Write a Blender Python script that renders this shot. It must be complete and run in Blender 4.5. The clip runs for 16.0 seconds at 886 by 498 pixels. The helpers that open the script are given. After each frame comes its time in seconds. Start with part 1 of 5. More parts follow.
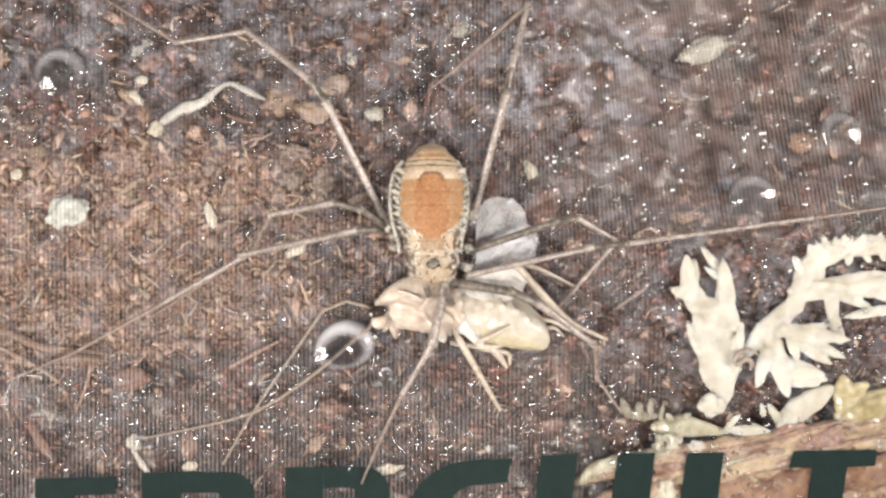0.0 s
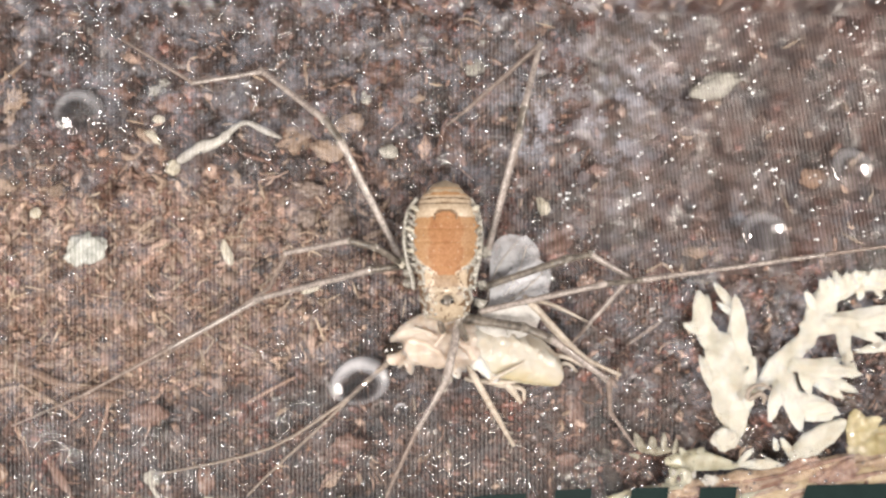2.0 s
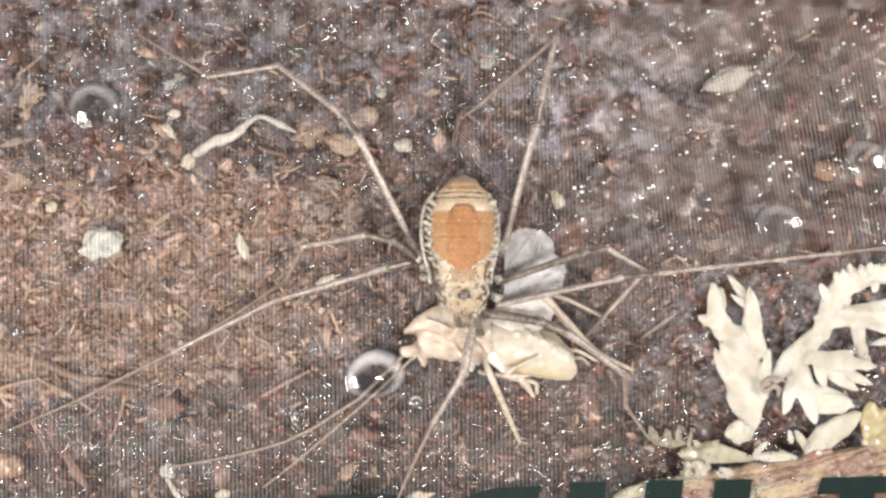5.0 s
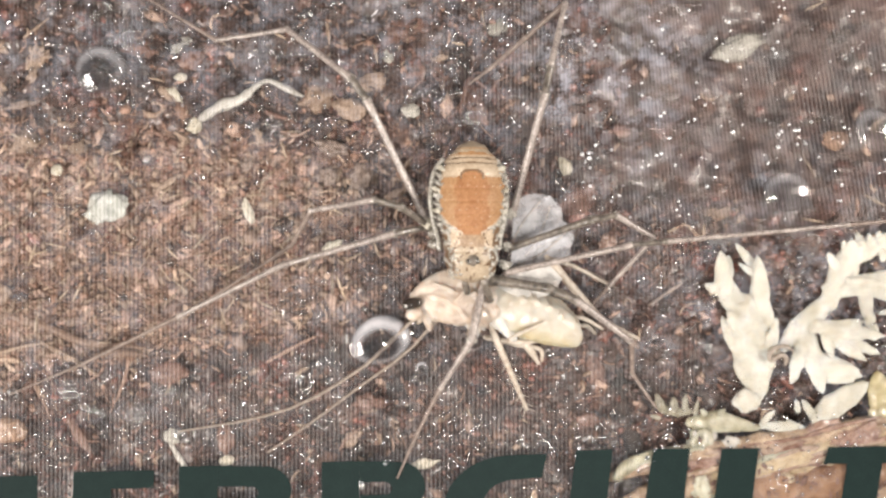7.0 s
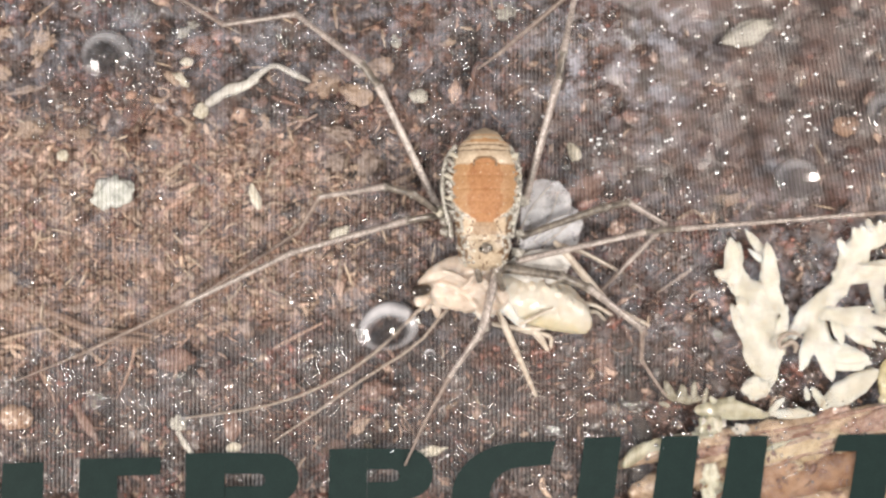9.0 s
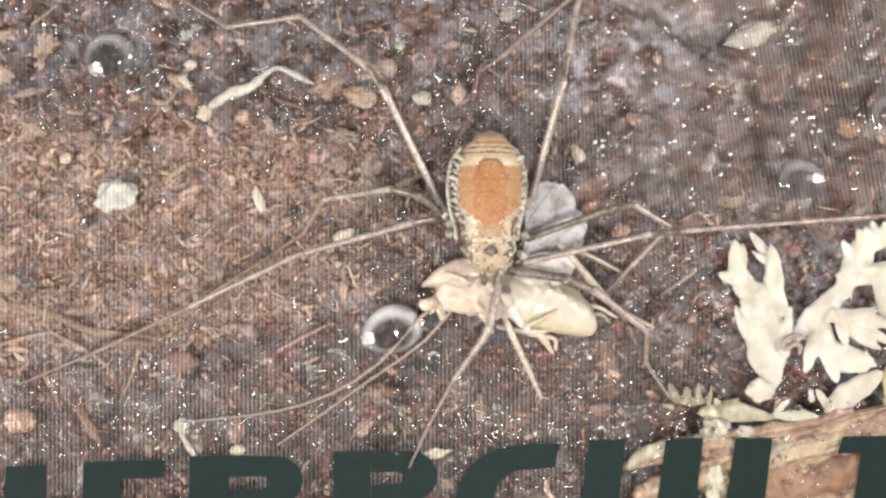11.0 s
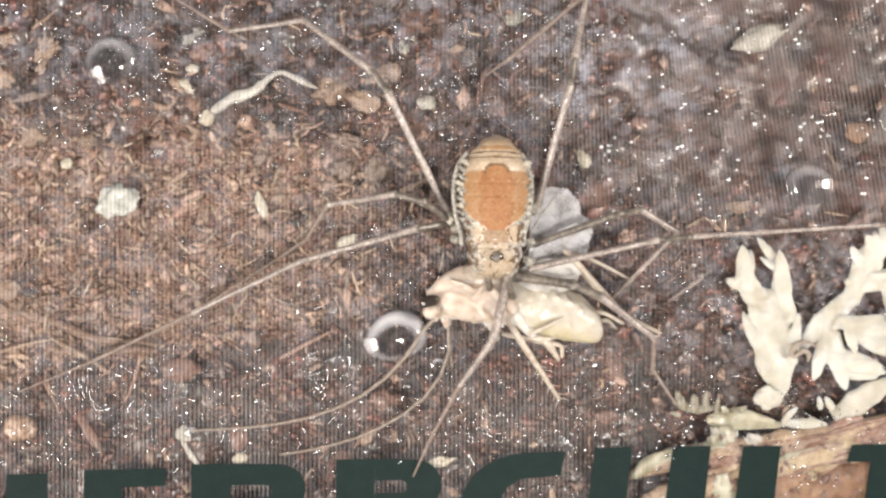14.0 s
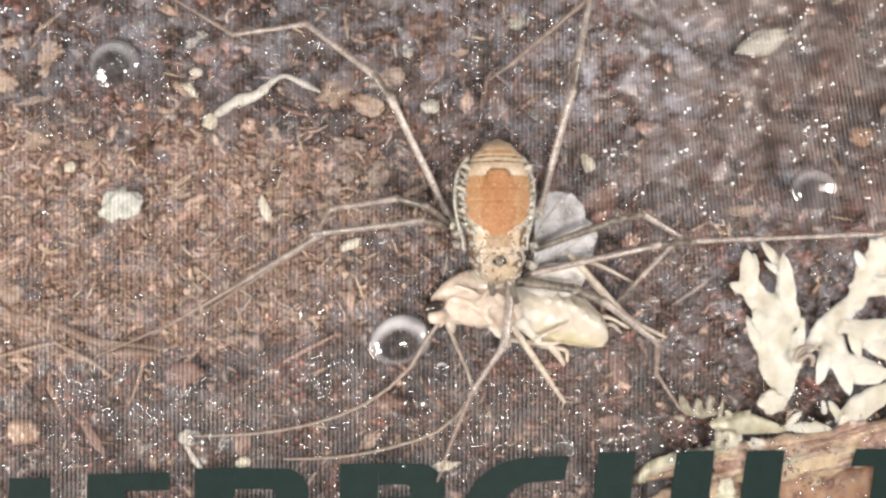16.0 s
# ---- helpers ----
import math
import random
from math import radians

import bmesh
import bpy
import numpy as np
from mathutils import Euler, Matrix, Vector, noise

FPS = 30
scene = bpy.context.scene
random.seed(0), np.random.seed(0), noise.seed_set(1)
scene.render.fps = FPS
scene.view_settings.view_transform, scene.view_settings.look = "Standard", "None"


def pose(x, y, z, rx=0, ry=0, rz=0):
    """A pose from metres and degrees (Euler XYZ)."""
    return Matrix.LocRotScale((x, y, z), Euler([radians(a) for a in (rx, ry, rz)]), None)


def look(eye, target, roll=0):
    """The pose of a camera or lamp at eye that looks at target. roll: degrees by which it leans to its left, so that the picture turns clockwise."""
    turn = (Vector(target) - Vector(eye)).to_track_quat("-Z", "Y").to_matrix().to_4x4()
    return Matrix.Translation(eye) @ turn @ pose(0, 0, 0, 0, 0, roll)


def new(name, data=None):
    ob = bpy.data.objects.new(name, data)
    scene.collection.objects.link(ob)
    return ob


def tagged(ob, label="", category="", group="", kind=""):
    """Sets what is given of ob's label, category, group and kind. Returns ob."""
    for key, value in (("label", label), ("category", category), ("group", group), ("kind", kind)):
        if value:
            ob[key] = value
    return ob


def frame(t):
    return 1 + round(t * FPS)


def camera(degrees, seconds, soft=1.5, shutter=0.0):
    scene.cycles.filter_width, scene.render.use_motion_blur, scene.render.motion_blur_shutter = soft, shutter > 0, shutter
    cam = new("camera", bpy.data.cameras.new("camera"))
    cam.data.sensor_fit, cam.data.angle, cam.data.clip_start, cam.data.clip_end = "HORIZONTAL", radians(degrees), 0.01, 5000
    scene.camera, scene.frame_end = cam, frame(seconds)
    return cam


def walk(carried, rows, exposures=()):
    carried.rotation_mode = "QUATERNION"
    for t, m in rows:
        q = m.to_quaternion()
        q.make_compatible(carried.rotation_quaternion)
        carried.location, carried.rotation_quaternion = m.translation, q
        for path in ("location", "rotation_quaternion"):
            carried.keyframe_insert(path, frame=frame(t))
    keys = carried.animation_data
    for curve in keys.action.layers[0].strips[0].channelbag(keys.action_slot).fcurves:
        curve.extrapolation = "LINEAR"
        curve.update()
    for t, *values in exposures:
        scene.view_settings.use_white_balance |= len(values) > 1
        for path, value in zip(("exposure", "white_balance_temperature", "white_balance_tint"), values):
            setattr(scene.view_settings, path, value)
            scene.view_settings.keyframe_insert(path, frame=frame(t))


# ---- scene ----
# Units: lengths below are written in millimetres or in a plan unit U of 0.024 mm,
# counted from the plan's upper left corner; both are turned into metres here.
MM = 0.001
U = 0.000024
TALL = 45.43                     # height of the viewer over the film, mm

# ---------------------------------------------------------------- camera
cam = camera(45, 16.0, soft=2.7)
PATH = [
    (0.0, 1.963, 0.667, 45.957, -0.509, -0.558, -0.110),
    (0.5, 1.550, 1.136, 46.296, -0.667, -0.567, -0.204),
    (1.0, 1.534, 1.085, 46.389, -0.208, -0.410, -0.265),
    (1.5, 1.491, 1.749, 46.427, -0.008, -0.393, -0.288),
    (2.0, 1.663, 1.859, 46.380, -0.021, -0.174, -0.316),
    (2.5, 1.517, 1.574, 46.251, 0.311, -0.166, -0.414),
    (3.0, 1.531, 1.607, 46.258, 0.255, 0.011, -0.474),
    (3.5, 1.473, 1.643, 46.336, 0.099, -0.072, -0.482),
    (4.0, 1.314, 1.667, 46.369, -0.009, -0.103, -0.459),
    (6.3, 1.101, 0.369, 46.582, 0.015, 0.149, -0.163),
    (6.5, 1.067, 0.073, 46.342, 0.262, 0.010, -0.097),
    (7.0, 0.808, -0.086, 46.271, 0.197, -0.068, -0.014),
    (7.5, 0.789, -0.161, 46.006, 0.027, 0.051, 0.059),
    (8.0, 0.560, -0.582, 46.074, -0.031, -0.068, 0.041),
    (8.5, 0.685, -0.468, 46.057, -0.144, 0.122, 0.026),
    (9.0, 0.473, -0.383, 45.997, -0.172, -0.055, 0.039),
    (11.5, 0.245, -0.282, 45.901, -0.081, -0.108, -0.063),
    (12.0, 0.223, -0.179, 45.594, -0.038, -0.066, -0.081),
    (12.5, 0.364, -0.217, 45.592, -0.055, 0.058, -0.017),
    (13.0, 0.229, -0.201, 45.485, -0.122, -0.041, -0.014),
    (13.5, 0.210, -0.254, 45.431, -0.048, -0.090, -0.012),
    (14.0, 0.181, -0.147, 45.476, -0.026, 0.026, -0.043),
    (14.5, 0.055, -0.142, 45.474, 0.019, 0.007, -0.027),
    (15.0, 0.094, 0.028, 45.461, -0.080, 0.058, -0.026),
    (15.5, 0.037, 0.109, 45.478, -0.151, -0.022, -0.026),
    (16.0, 0.000, 0.000, 45.426, 0.000, 0.000, 0.000),
]
walk(cam, [(t, pose(x * MM, y * MM, z * MM, a, b, c)) for t, x, y, z, a, b, c in PATH])

# ---------------------------------------------------------------- light
world = bpy.data.worlds.new("room_light")
scene.world = world
world.use_nodes = True
world.node_tree.nodes["Background"].inputs["Color"].default_value = (0.95, 0.97, 1.0, 1)
world.node_tree.nodes["Background"].inputs["Strength"].default_value = 0.26
scene.view_settings.exposure = 0.0


def lamp(name, eye, size, watts, colour):
    data = bpy.data.lights.new(name, "AREA")
    data.shape, data.size, data.energy, data.color = "DISK", size, watts, colour
    ob = new(name, data)
    ob.matrix_world = look(eye, (0.002, 0, 0))
    return ob


lamp("lamp_west", (-0.105, -0.028, 0.085), 0.042, 0.134, (1.0, 0.92, 0.835))
lamp("lamp_west_low", (-0.090, -0.068, 0.080), 0.042, 0.119, (1.0, 0.92, 0.835))
lamp("lamp_east", (0.105, 0.012, 0.085), 0.038, 0.186, (1.0, 0.92, 0.835))
lamp("phone_light", (0.003, -0.018, 0.056), 0.008, 0.025, (1.0, 0.95, 0.88))


# ---------------------------------------------------------------- materials
def node_tree(name):
    m = bpy.data.materials.new(name)
    m.use_nodes = True
    return m, m.node_tree.nodes, m.node_tree.links, m.node_tree.nodes["Principled BSDF"]


def surface(name, dark, light, size=0.3, rough=0.6, bump=0.3, spec=0.5, coat=0.0, sss=0.0, island=0.0, attr="", light2=None, patch=None):
    """A mottled surface: colour varies at two scales; size is the grain in mm."""
    m, n, l, p = node_tree(name)
    co = n.new("ShaderNodeTexCoord")
    fine, broad = n.new("ShaderNodeTexNoise"), n.new("ShaderNodeTexNoise")
    fine.inputs["Scale"].default_value, broad.inputs["Scale"].default_value = 1 / (size * MM), 0.16 / (size * MM)
    fine.inputs["Detail"].default_value = 5
    for tex in (fine, broad):
        l.new(co.outputs["Object"], tex.inputs["Vector"])
    add = n.new("ShaderNodeMath")
    add.operation = "MULTIPLY_ADD"
    l.new(fine.outputs["Fac"], add.inputs[0])
    add.inputs[1].default_value = 0.6
    half = n.new("ShaderNodeMath")
    half.operation = "MULTIPLY"
    half.inputs[1].default_value = 0.4
    l.new(broad.outputs["Fac"], half.inputs[0])
    l.new(half.outputs[0], add.inputs[2])
    ramp = n.new("ShaderNodeValToRGB")
    ramp.color_ramp.elements[0].position, ramp.color_ramp.elements[1].position = 0.36, 0.66
    ramp.color_ramp.elements[0].color, ramp.color_ramp.elements[1].color = (*dark, 1), (*light, 1)
    l.new(add.outputs[0], ramp.inputs["Fac"])
    out = ramp.outputs["Color"]
    if island:
        geo, hsv = n.new("ShaderNodeNewGeometry"), n.new("ShaderNodeHueSaturation")
        rng = n.new("ShaderNodeMapRange")
        rng.inputs["To Min"].default_value, rng.inputs["To Max"].default_value = 1 - island, 1 + island
        l.new(geo.outputs["Random Per Island"], rng.inputs["Value"])
        l.new(rng.outputs["Result"], hsv.inputs["Value"])
        l.new(out, hsv.inputs["Color"])
        out = hsv.outputs["Color"]
    if attr:
        at, mix = n.new("ShaderNodeAttribute"), n.new("ShaderNodeMix")
        at.attribute_name, mix.data_type = attr, "RGBA"
        ramp2 = n.new("ShaderNodeValToRGB")
        ramp2.color_ramp.elements[0].position, ramp2.color_ramp.elements[1].position = 0.36, 0.66
        ramp2.color_ramp.elements[0].color = (*[c * 0.66 for c in light2], 1)
        ramp2.color_ramp.elements[1].color = (*light2, 1)
        l.new(add.outputs[0], ramp2.inputs["Fac"])
        l.new(at.outputs["Fac"], mix.inputs["Factor"])
        l.new(out, mix.inputs[6])
        l.new(ramp2.outputs["Color"], mix.inputs[7])
        out = mix.outputs[2]
    if patch:
        wide, rng2, mix2 = n.new("ShaderNodeTexNoise"), n.new("ShaderNodeMapRange"), n.new("ShaderNodeMix")
        wide.inputs["Scale"].default_value, wide.inputs["Detail"].default_value, mix2.data_type = 1 / (2.2 * MM), 4, "RGBA"
        mix2.blend_type = "MULTIPLY"
        rng2.inputs["From Min"].default_value, rng2.inputs["From Max"].default_value = 0.50, 0.64
        l.new(co.outputs["Object"], wide.inputs["Vector"])
        l.new(wide.outputs["Fac"], rng2.inputs["Value"])
        l.new(rng2.outputs["Result"], mix2.inputs["Factor"])
        l.new(out, mix2.inputs[6])
        mix2.inputs[7].default_value = (*patch, 1)
        # dark blotches at random, painted as the shade of hollows in the soil
        hollow, rng3, mix3 = n.new("ShaderNodeTexNoise"), n.new("ShaderNodeMapRange"), n.new("ShaderNodeMix")
        hollow.inputs["Scale"].default_value, hollow.inputs["Detail"].default_value, mix3.data_type = 1 / (1.3 * MM), 3, "RGBA"
        mix3.blend_type = "MULTIPLY"
        rng3.inputs["From Min"].default_value, rng3.inputs["From Max"].default_value = 0.47, 0.66
        move = n.new("ShaderNodeMapping")
        move.inputs["Location"].default_value = (0.031, 0.017, 0.0)
        l.new(co.outputs["Object"], move.inputs["Vector"])
        l.new(move.outputs["Vector"], hollow.inputs["Vector"])
        l.new(hollow.outputs["Fac"], rng3.inputs["Value"])
        l.new(rng3.outputs["Result"], mix3.inputs["Factor"])
        l.new(mix2.outputs[2], mix3.inputs[6])
        mix3.inputs[7].default_value = (0.42, 0.42, 0.44, 1)
        out = mix3.outputs[2]
    l.new(out, p.inputs["Base Color"])
    bp = n.new("ShaderNodeBump")
    bp.inputs["Strength"].default_value, bp.inputs["Distance"].default_value = bump, size * 0.3 * MM
    l.new(fine.outputs["Fac"], bp.inputs["Height"])
    l.new(bp.outputs["Normal"], p.inputs["Normal"])
    p.inputs["Roughness"].default_value = rough
    p.inputs["Specular IOR Level"].default_value = spec
    p.inputs["Coat Weight"].default_value = coat
    p.inputs["Coat Roughness"].default_value = 0.12
    if sss:
        p.inputs["Subsurface Weight"].default_value = sss
        p.inputs["Subsurface Radius"].default_value = (1.0, 0.85, 0.7)
        p.inputs["Subsurface Scale"].default_value = 0.5 * MM
    return m


def clear(name, ior, rough=0.02, tint=(1, 1, 1), coat=0.0, bend=1.0):
    m, n, l, p = node_tree(name)
    p.inputs["Coat Weight"].default_value, p.inputs["Coat IOR"].default_value, p.inputs["Coat Roughness"].default_value = coat, 2.2, 0.02
    p.inputs["Base Color"].default_value = (*tint, 1)
    p.inputs["Transmission Weight"].default_value = 1.0
    p.inputs["IOR"].default_value, p.inputs["Roughness"].default_value = ior, rough
    tr, mix = n.new("ShaderNodeBsdfTransparent"), n.new("ShaderNodeMixShader")
    mix.inputs["Fac"].default_value = bend
    l.new(tr.outputs[0], mix.inputs[1])
    l.new(p.outputs[0], mix.inputs[2])
    l.new(mix.outputs[0], n["Material Output"].inputs["Surface"])
    return m


def veil(name, see, haze_low, haze_high, size, white=(0.8, 0.82, 0.86), rough=0.35, fog=""):
    """Thin clear plastic: mostly see-through, with whitish haze in patches, for condensation and painted light alike.
    """
    m, n, l, p = node_tree(name)
    p.inputs["Base Color"].default_value = (*white, 1)
    p.inputs["Roughness"].default_value = rough
    tr, mix = n.new("ShaderNodeBsdfTransparent"), n.new("ShaderNodeMixShader")
    tr.inputs["Color"].default_value = (*see, 1)
    co, tex, rng = n.new("ShaderNodeTexCoord"), n.new("ShaderNodeTexNoise"), n.new("ShaderNodeMapRange")
    tex.inputs["Scale"].default_value, tex.inputs["Detail"].default_value = 1 / (size * MM), 6
    tex.inputs["Roughness"].default_value = 0.72
    l.new(co.outputs["Object"], tex.inputs["Vector"])
    l.new(tex.outputs["Fac"], rng.inputs["Value"])
    rng.inputs["From Min"].default_value, rng.inputs["From Max"].default_value = (0.46 if fog == "fog" else 0.42), 0.75
    rng.inputs["To Min"].default_value, rng.inputs["To Max"].default_value = haze_low, haze_high
    out = rng.outputs["Result"]
    if fog:
        at, mul = n.new("ShaderNodeAttribute"), n.new("ShaderNodeMath")
        at.attribute_name, mul.operation = fog, "MULTIPLY"
        l.new(at.outputs["Fac"], mul.inputs[0])
        l.new(out, mul.inputs[1])
        out = mul.outputs[0]
    l.new(out, mix.inputs["Fac"])
    l.new(tr.outputs[0], mix.inputs[1])
    l.new(p.outputs[0], mix.inputs[2])
    l.new(mix.outputs[0], n["Material Output"].inputs["Surface"])
    return m


def grooved(name, dark):
    """The film's grooves: see-through, with a dark tint painted for light turned aside, by the attribute "ridge"."""
    m, n, l, p = node_tree(name)
    n.remove(p)
    clear_part, dim, at, mix = n.new("ShaderNodeBsdfTransparent"), n.new("ShaderNodeBsdfTransparent"), n.new("ShaderNodeAttribute"), n.new("ShaderNodeMixShader")
    dim.inputs["Color"].default_value = (*dark, 1)
    at.attribute_name = "ridge"
    l.new(at.outputs["Fac"], mix.inputs["Fac"])
    l.new(clear_part.outputs[0], mix.inputs[1])
    l.new(dim.outputs[0], mix.inputs[2])
    l.new(mix.outputs[0], n["Material Output"].inputs["Surface"])
    return m


def frosted(m):
    """Gives a veil's clear part a rough scatter, blurring what lies beneath, where the attribute "frost" is high."""
    n, l = m.node_tree.nodes, m.node_tree.links
    ref, at, mix = n.new("ShaderNodeBsdfRefraction"), n.new("ShaderNodeAttribute"), n.new("ShaderNodeMixShader")
    ref.inputs["IOR"].default_value, ref.inputs["Color"].default_value, ref.inputs["Roughness"].default_value = 1.1, (0.97, 0.96, 0.95, 1), 0.66
    at.attribute_name = "frost"
    l.new(at.outputs["Fac"], mix.inputs["Fac"])
    l.new(n["Transparent BSDF"].outputs[0], mix.inputs[1])
    l.new(ref.outputs[0], mix.inputs[2])
    l.new(mix.outputs[0], n["Mix Shader"].inputs[1])


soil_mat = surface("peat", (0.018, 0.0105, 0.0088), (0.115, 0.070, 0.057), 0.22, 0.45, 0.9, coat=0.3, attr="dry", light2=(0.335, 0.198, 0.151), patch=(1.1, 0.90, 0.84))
grain_mat = surface("peat_crumb", (0.038, 0.0225, 0.018), (0.185, 0.110, 0.089), 0.15, 0.4, 0.6, coat=0.9, island=0.65, patch=(1.25, 0.80, 0.72))
dry_mat = surface("dry_coir", (0.125, 0.068, 0.048), (0.285, 0.173, 0.123), 0.12, 0.6, 0.4, island=0.4)
fibre_mat = surface("coir_fibre", (0.150, 0.085, 0.064), (0.330, 0.217, 0.162), 0.2, 0.5, 0.3, island=0.35)
shred_mat = surface("coir_shred", (0.150, 0.085, 0.064), (0.350, 0.230, 0.173), 0.2, 0.55, 0.4, island=0.4)
scrap_mat = surface("coir_pith", (0.190, 0.120, 0.093), (0.400, 0.283, 0.223), 0.16, 0.5, 0.7, island=0.4)
curl_mat = surface("coir_curl", (0.240, 0.158, 0.114), (0.460, 0.346, 0.261), 0.25, 0.5, 0.5, island=0.35)
flake_mat = surface("dull_flake", (0.12, 0.084, 0.068), (0.30, 0.228, 0.19), 0.2, 0.45, 0.9, coat=0.2)
straw_mat = surface("pale_straw", (0.27, 0.195, 0.135), (0.45, 0.36, 0.27), 0.2, 0.5, 0.4, island=0.3)
dark_fibre_mat = surface("peat_fibre", (0.030, 0.019, 0.016), (0.085, 0.053, 0.044), 0.2, 0.45, 0.3, island=0.5)
bead_mat = clear("water_bead", 1.4, 0.03, coat=1.0, bend=0.8)
water_mat = clear("water", 1.36, 0.0, coat=0.8, bend=0.60)
# white veil that stands for light gathered along a drop's edge
rim_glow_mat = veil("drop_rim_glow", (0.97, 0.97, 0.98), 0.60, 0.85, 0.9, white=(0.74, 0.72, 0.75), rough=0.3, fog="rim_glow")
# mirror metal, so that tiny beads stand for the sparkle of wet peat
glint_mat = surface("mirror_glint", (0.78, 0.78, 0.80), (0.84, 0.84, 0.85), 0.3, 0.06, 0.0)
glint_mat.node_tree.nodes["Principled BSDF"].inputs["Metallic"].default_value = 1.0
# rough mirror metal spreads each droplet's glint into a soft spot
soft_glint_mat = surface("film_droplet", (0.70, 0.70, 0.72), (0.80, 0.80, 0.82), 0.3, 0.42, 0.0)
soft_glint_mat.node_tree.nodes["Principled BSDF"].inputs["Metallic"].default_value = 1.0
film_mat = veil("clear_film", (0.97, 0.96, 0.95), 0.0, 0.40, 1.1, (0.66, 0.68, 0.79), fog="fog")
frosted(film_mat)
# groove tint and rib haze paint the film's bent and reflected light
groove_mat = grooved("film_groove", (0.71, 0.70, 0.70))
rib_mat = veil("film_rib", (1.0, 1.0, 1.0), 0.03, 0.17, 3.0, (0.72, 0.70, 0.70), fog="ridge")
print_mat = surface("green_print", (0.0055, 0.0132, 0.0126), (0.0085, 0.0188, 0.0174), 0.1, 0.55, 0.1, spec=0.10)
moss_mat = surface("dry_moss", (0.39, 0.365, 0.305), (0.58, 0.565, 0.52), 0.8, 0.7, 0.2, spec=0.2, sss=1.0)
moss_green_mat = surface("pale_green_moss", (0.23, 0.21, 0.145), (0.45, 0.43, 0.345), 0.5, 0.35, 0.5, coat=0.35, sss=0.9)
moss_dull_mat = surface("dull_moss", (0.13, 0.115, 0.082), (0.31, 0.285, 0.22), 0.4, 0.4, 0.5, coat=0.2, sss=0.6)
wet_white_mat = surface("wet_white_moss", (0.30, 0.27, 0.235), (0.52, 0.49, 0.45), 0.4, 0.15, 0.8, coat=0.9, sss=0.6)
moss_yellow_mat = surface("yellow_moss", (0.23, 0.185, 0.085), (0.47, 0.41, 0.255), 0.4, 0.4, 0.6, coat=0.4, sss=0.8)
root_mat = surface("tan_root", (0.19, 0.122, 0.08), (0.48, 0.365, 0.262), 0.30, 0.2, 1.0, coat=1.0, sss=0.4)
red_root_mat = surface("reddish_root", (0.11, 0.065, 0.046), (0.25, 0.165, 0.12), 0.2, 0.55, 0.8)
cream_root_mat = surface("cream_root", (0.27, 0.195, 0.118), (0.49, 0.395, 0.27), 0.4, 0.25, 0.8, coat=0.9, sss=0.5)
pod_mat = surface("orange_pod", (0.12, 0.058, 0.032), (0.27, 0.165, 0.105), 0.45, 0.25, 0.8, coat=0.8, sss=0.3)
wet_root_mat = surface("wet_red_root", (0.13, 0.068, 0.048), (0.33, 0.215, 0.165), 0.25, 0.25, 0.9, coat=0.8)
bark_mat = surface("red_bark", (0.072, 0.034, 0.025), (0.19, 0.105, 0.078), 0.2, 0.45, 0.7, coat=0.3)
tan_chip_mat = surface("tan_chip", (0.155, 0.102, 0.074), (0.345, 0.255, 0.192), 0.25, 0.55, 0.6)
white_bit_mat = surface("white_bit", (0.341, 0.298, 0.223), (0.527, 0.496, 0.422), 0.25, 0.5, 0.4)
pale_stone_mat = surface("pale_stone", (0.15, 0.138, 0.118), (0.40, 0.38, 0.335), 0.26, 0.5, 1.0, coat=0.2)
green_stone_mat = surface("green_grey_stone", (0.26, 0.27, 0.24), (0.55, 0.55, 0.51), 0.4, 0.5, 1.0, coat=0.3)
orange_stone_mat = surface("orange_stone", (0.16, 0.088, 0.054), (0.36, 0.235, 0.16), 0.3, 0.3, 0.7, coat=0.5)
twig_mat = surface("dark_twig", (0.012, 0.009, 0.008), (0.05, 0.038, 0.033), 0.3, 0.6, 1.0, patch=(1.2, 0.9, 0.8))
rootlet_mat = surface("white_rootlet", (0.29, 0.265, 0.235), (0.51, 0.49, 0.45), 0.3, 0.4, 0.4)

# the animals
cream_mat = surface("cream_cuticle", (0.32, 0.232, 0.155), (0.52, 0.415, 0.305), 0.14, 0.45, 0.5, coat=0.15)
saddle_mat = surface("orange_cuticle", (0.22, 0.092, 0.036), (0.35, 0.178, 0.083), 0.09, 0.6, 0.7, spec=0.3)
amber_mat = surface("amber_cuticle", (0.26, 0.130, 0.055), (0.40, 0.235, 0.120), 0.09, 0.55, 0.7, spec=0.35)
neck_mat = surface("brown_cuticle", (0.19, 0.12, 0.072), (0.34, 0.235, 0.15), 0.12, 0.45, 0.6, coat=0.3)
line_mat = surface("brown_line", (0.0806, 0.0465, 0.0248), (0.186, 0.112, 0.062), 0.1, 0.4, 0.4)
flank_mat = surface("grey_flank", (0.12, 0.10, 0.080), (0.55, 0.52, 0.46), 0.14, 0.25, 0.8, coat=0.9)
tan_mat = surface("tan_cuticle", (0.235, 0.175, 0.118), (0.43, 0.345, 0.25), 0.10, 0.4, 0.6, coat=0.25)
leg_mat = surface("leg_cuticle", (0.12, 0.094, 0.085), (0.45, 0.385, 0.345), 0.10, 0.36, 0.7, coat=0.45)
leg_dark_mat = surface("dark_leg_cuticle", (0.036, 0.029, 0.024), (0.25, 0.21, 0.172), 0.22, 0.3, 0.6, coat=0.5)
thin_leg_mat = surface("tarsus_cuticle", (0.135, 0.098, 0.080), (0.29, 0.228, 0.195), 0.2, 0.45, 0.3)
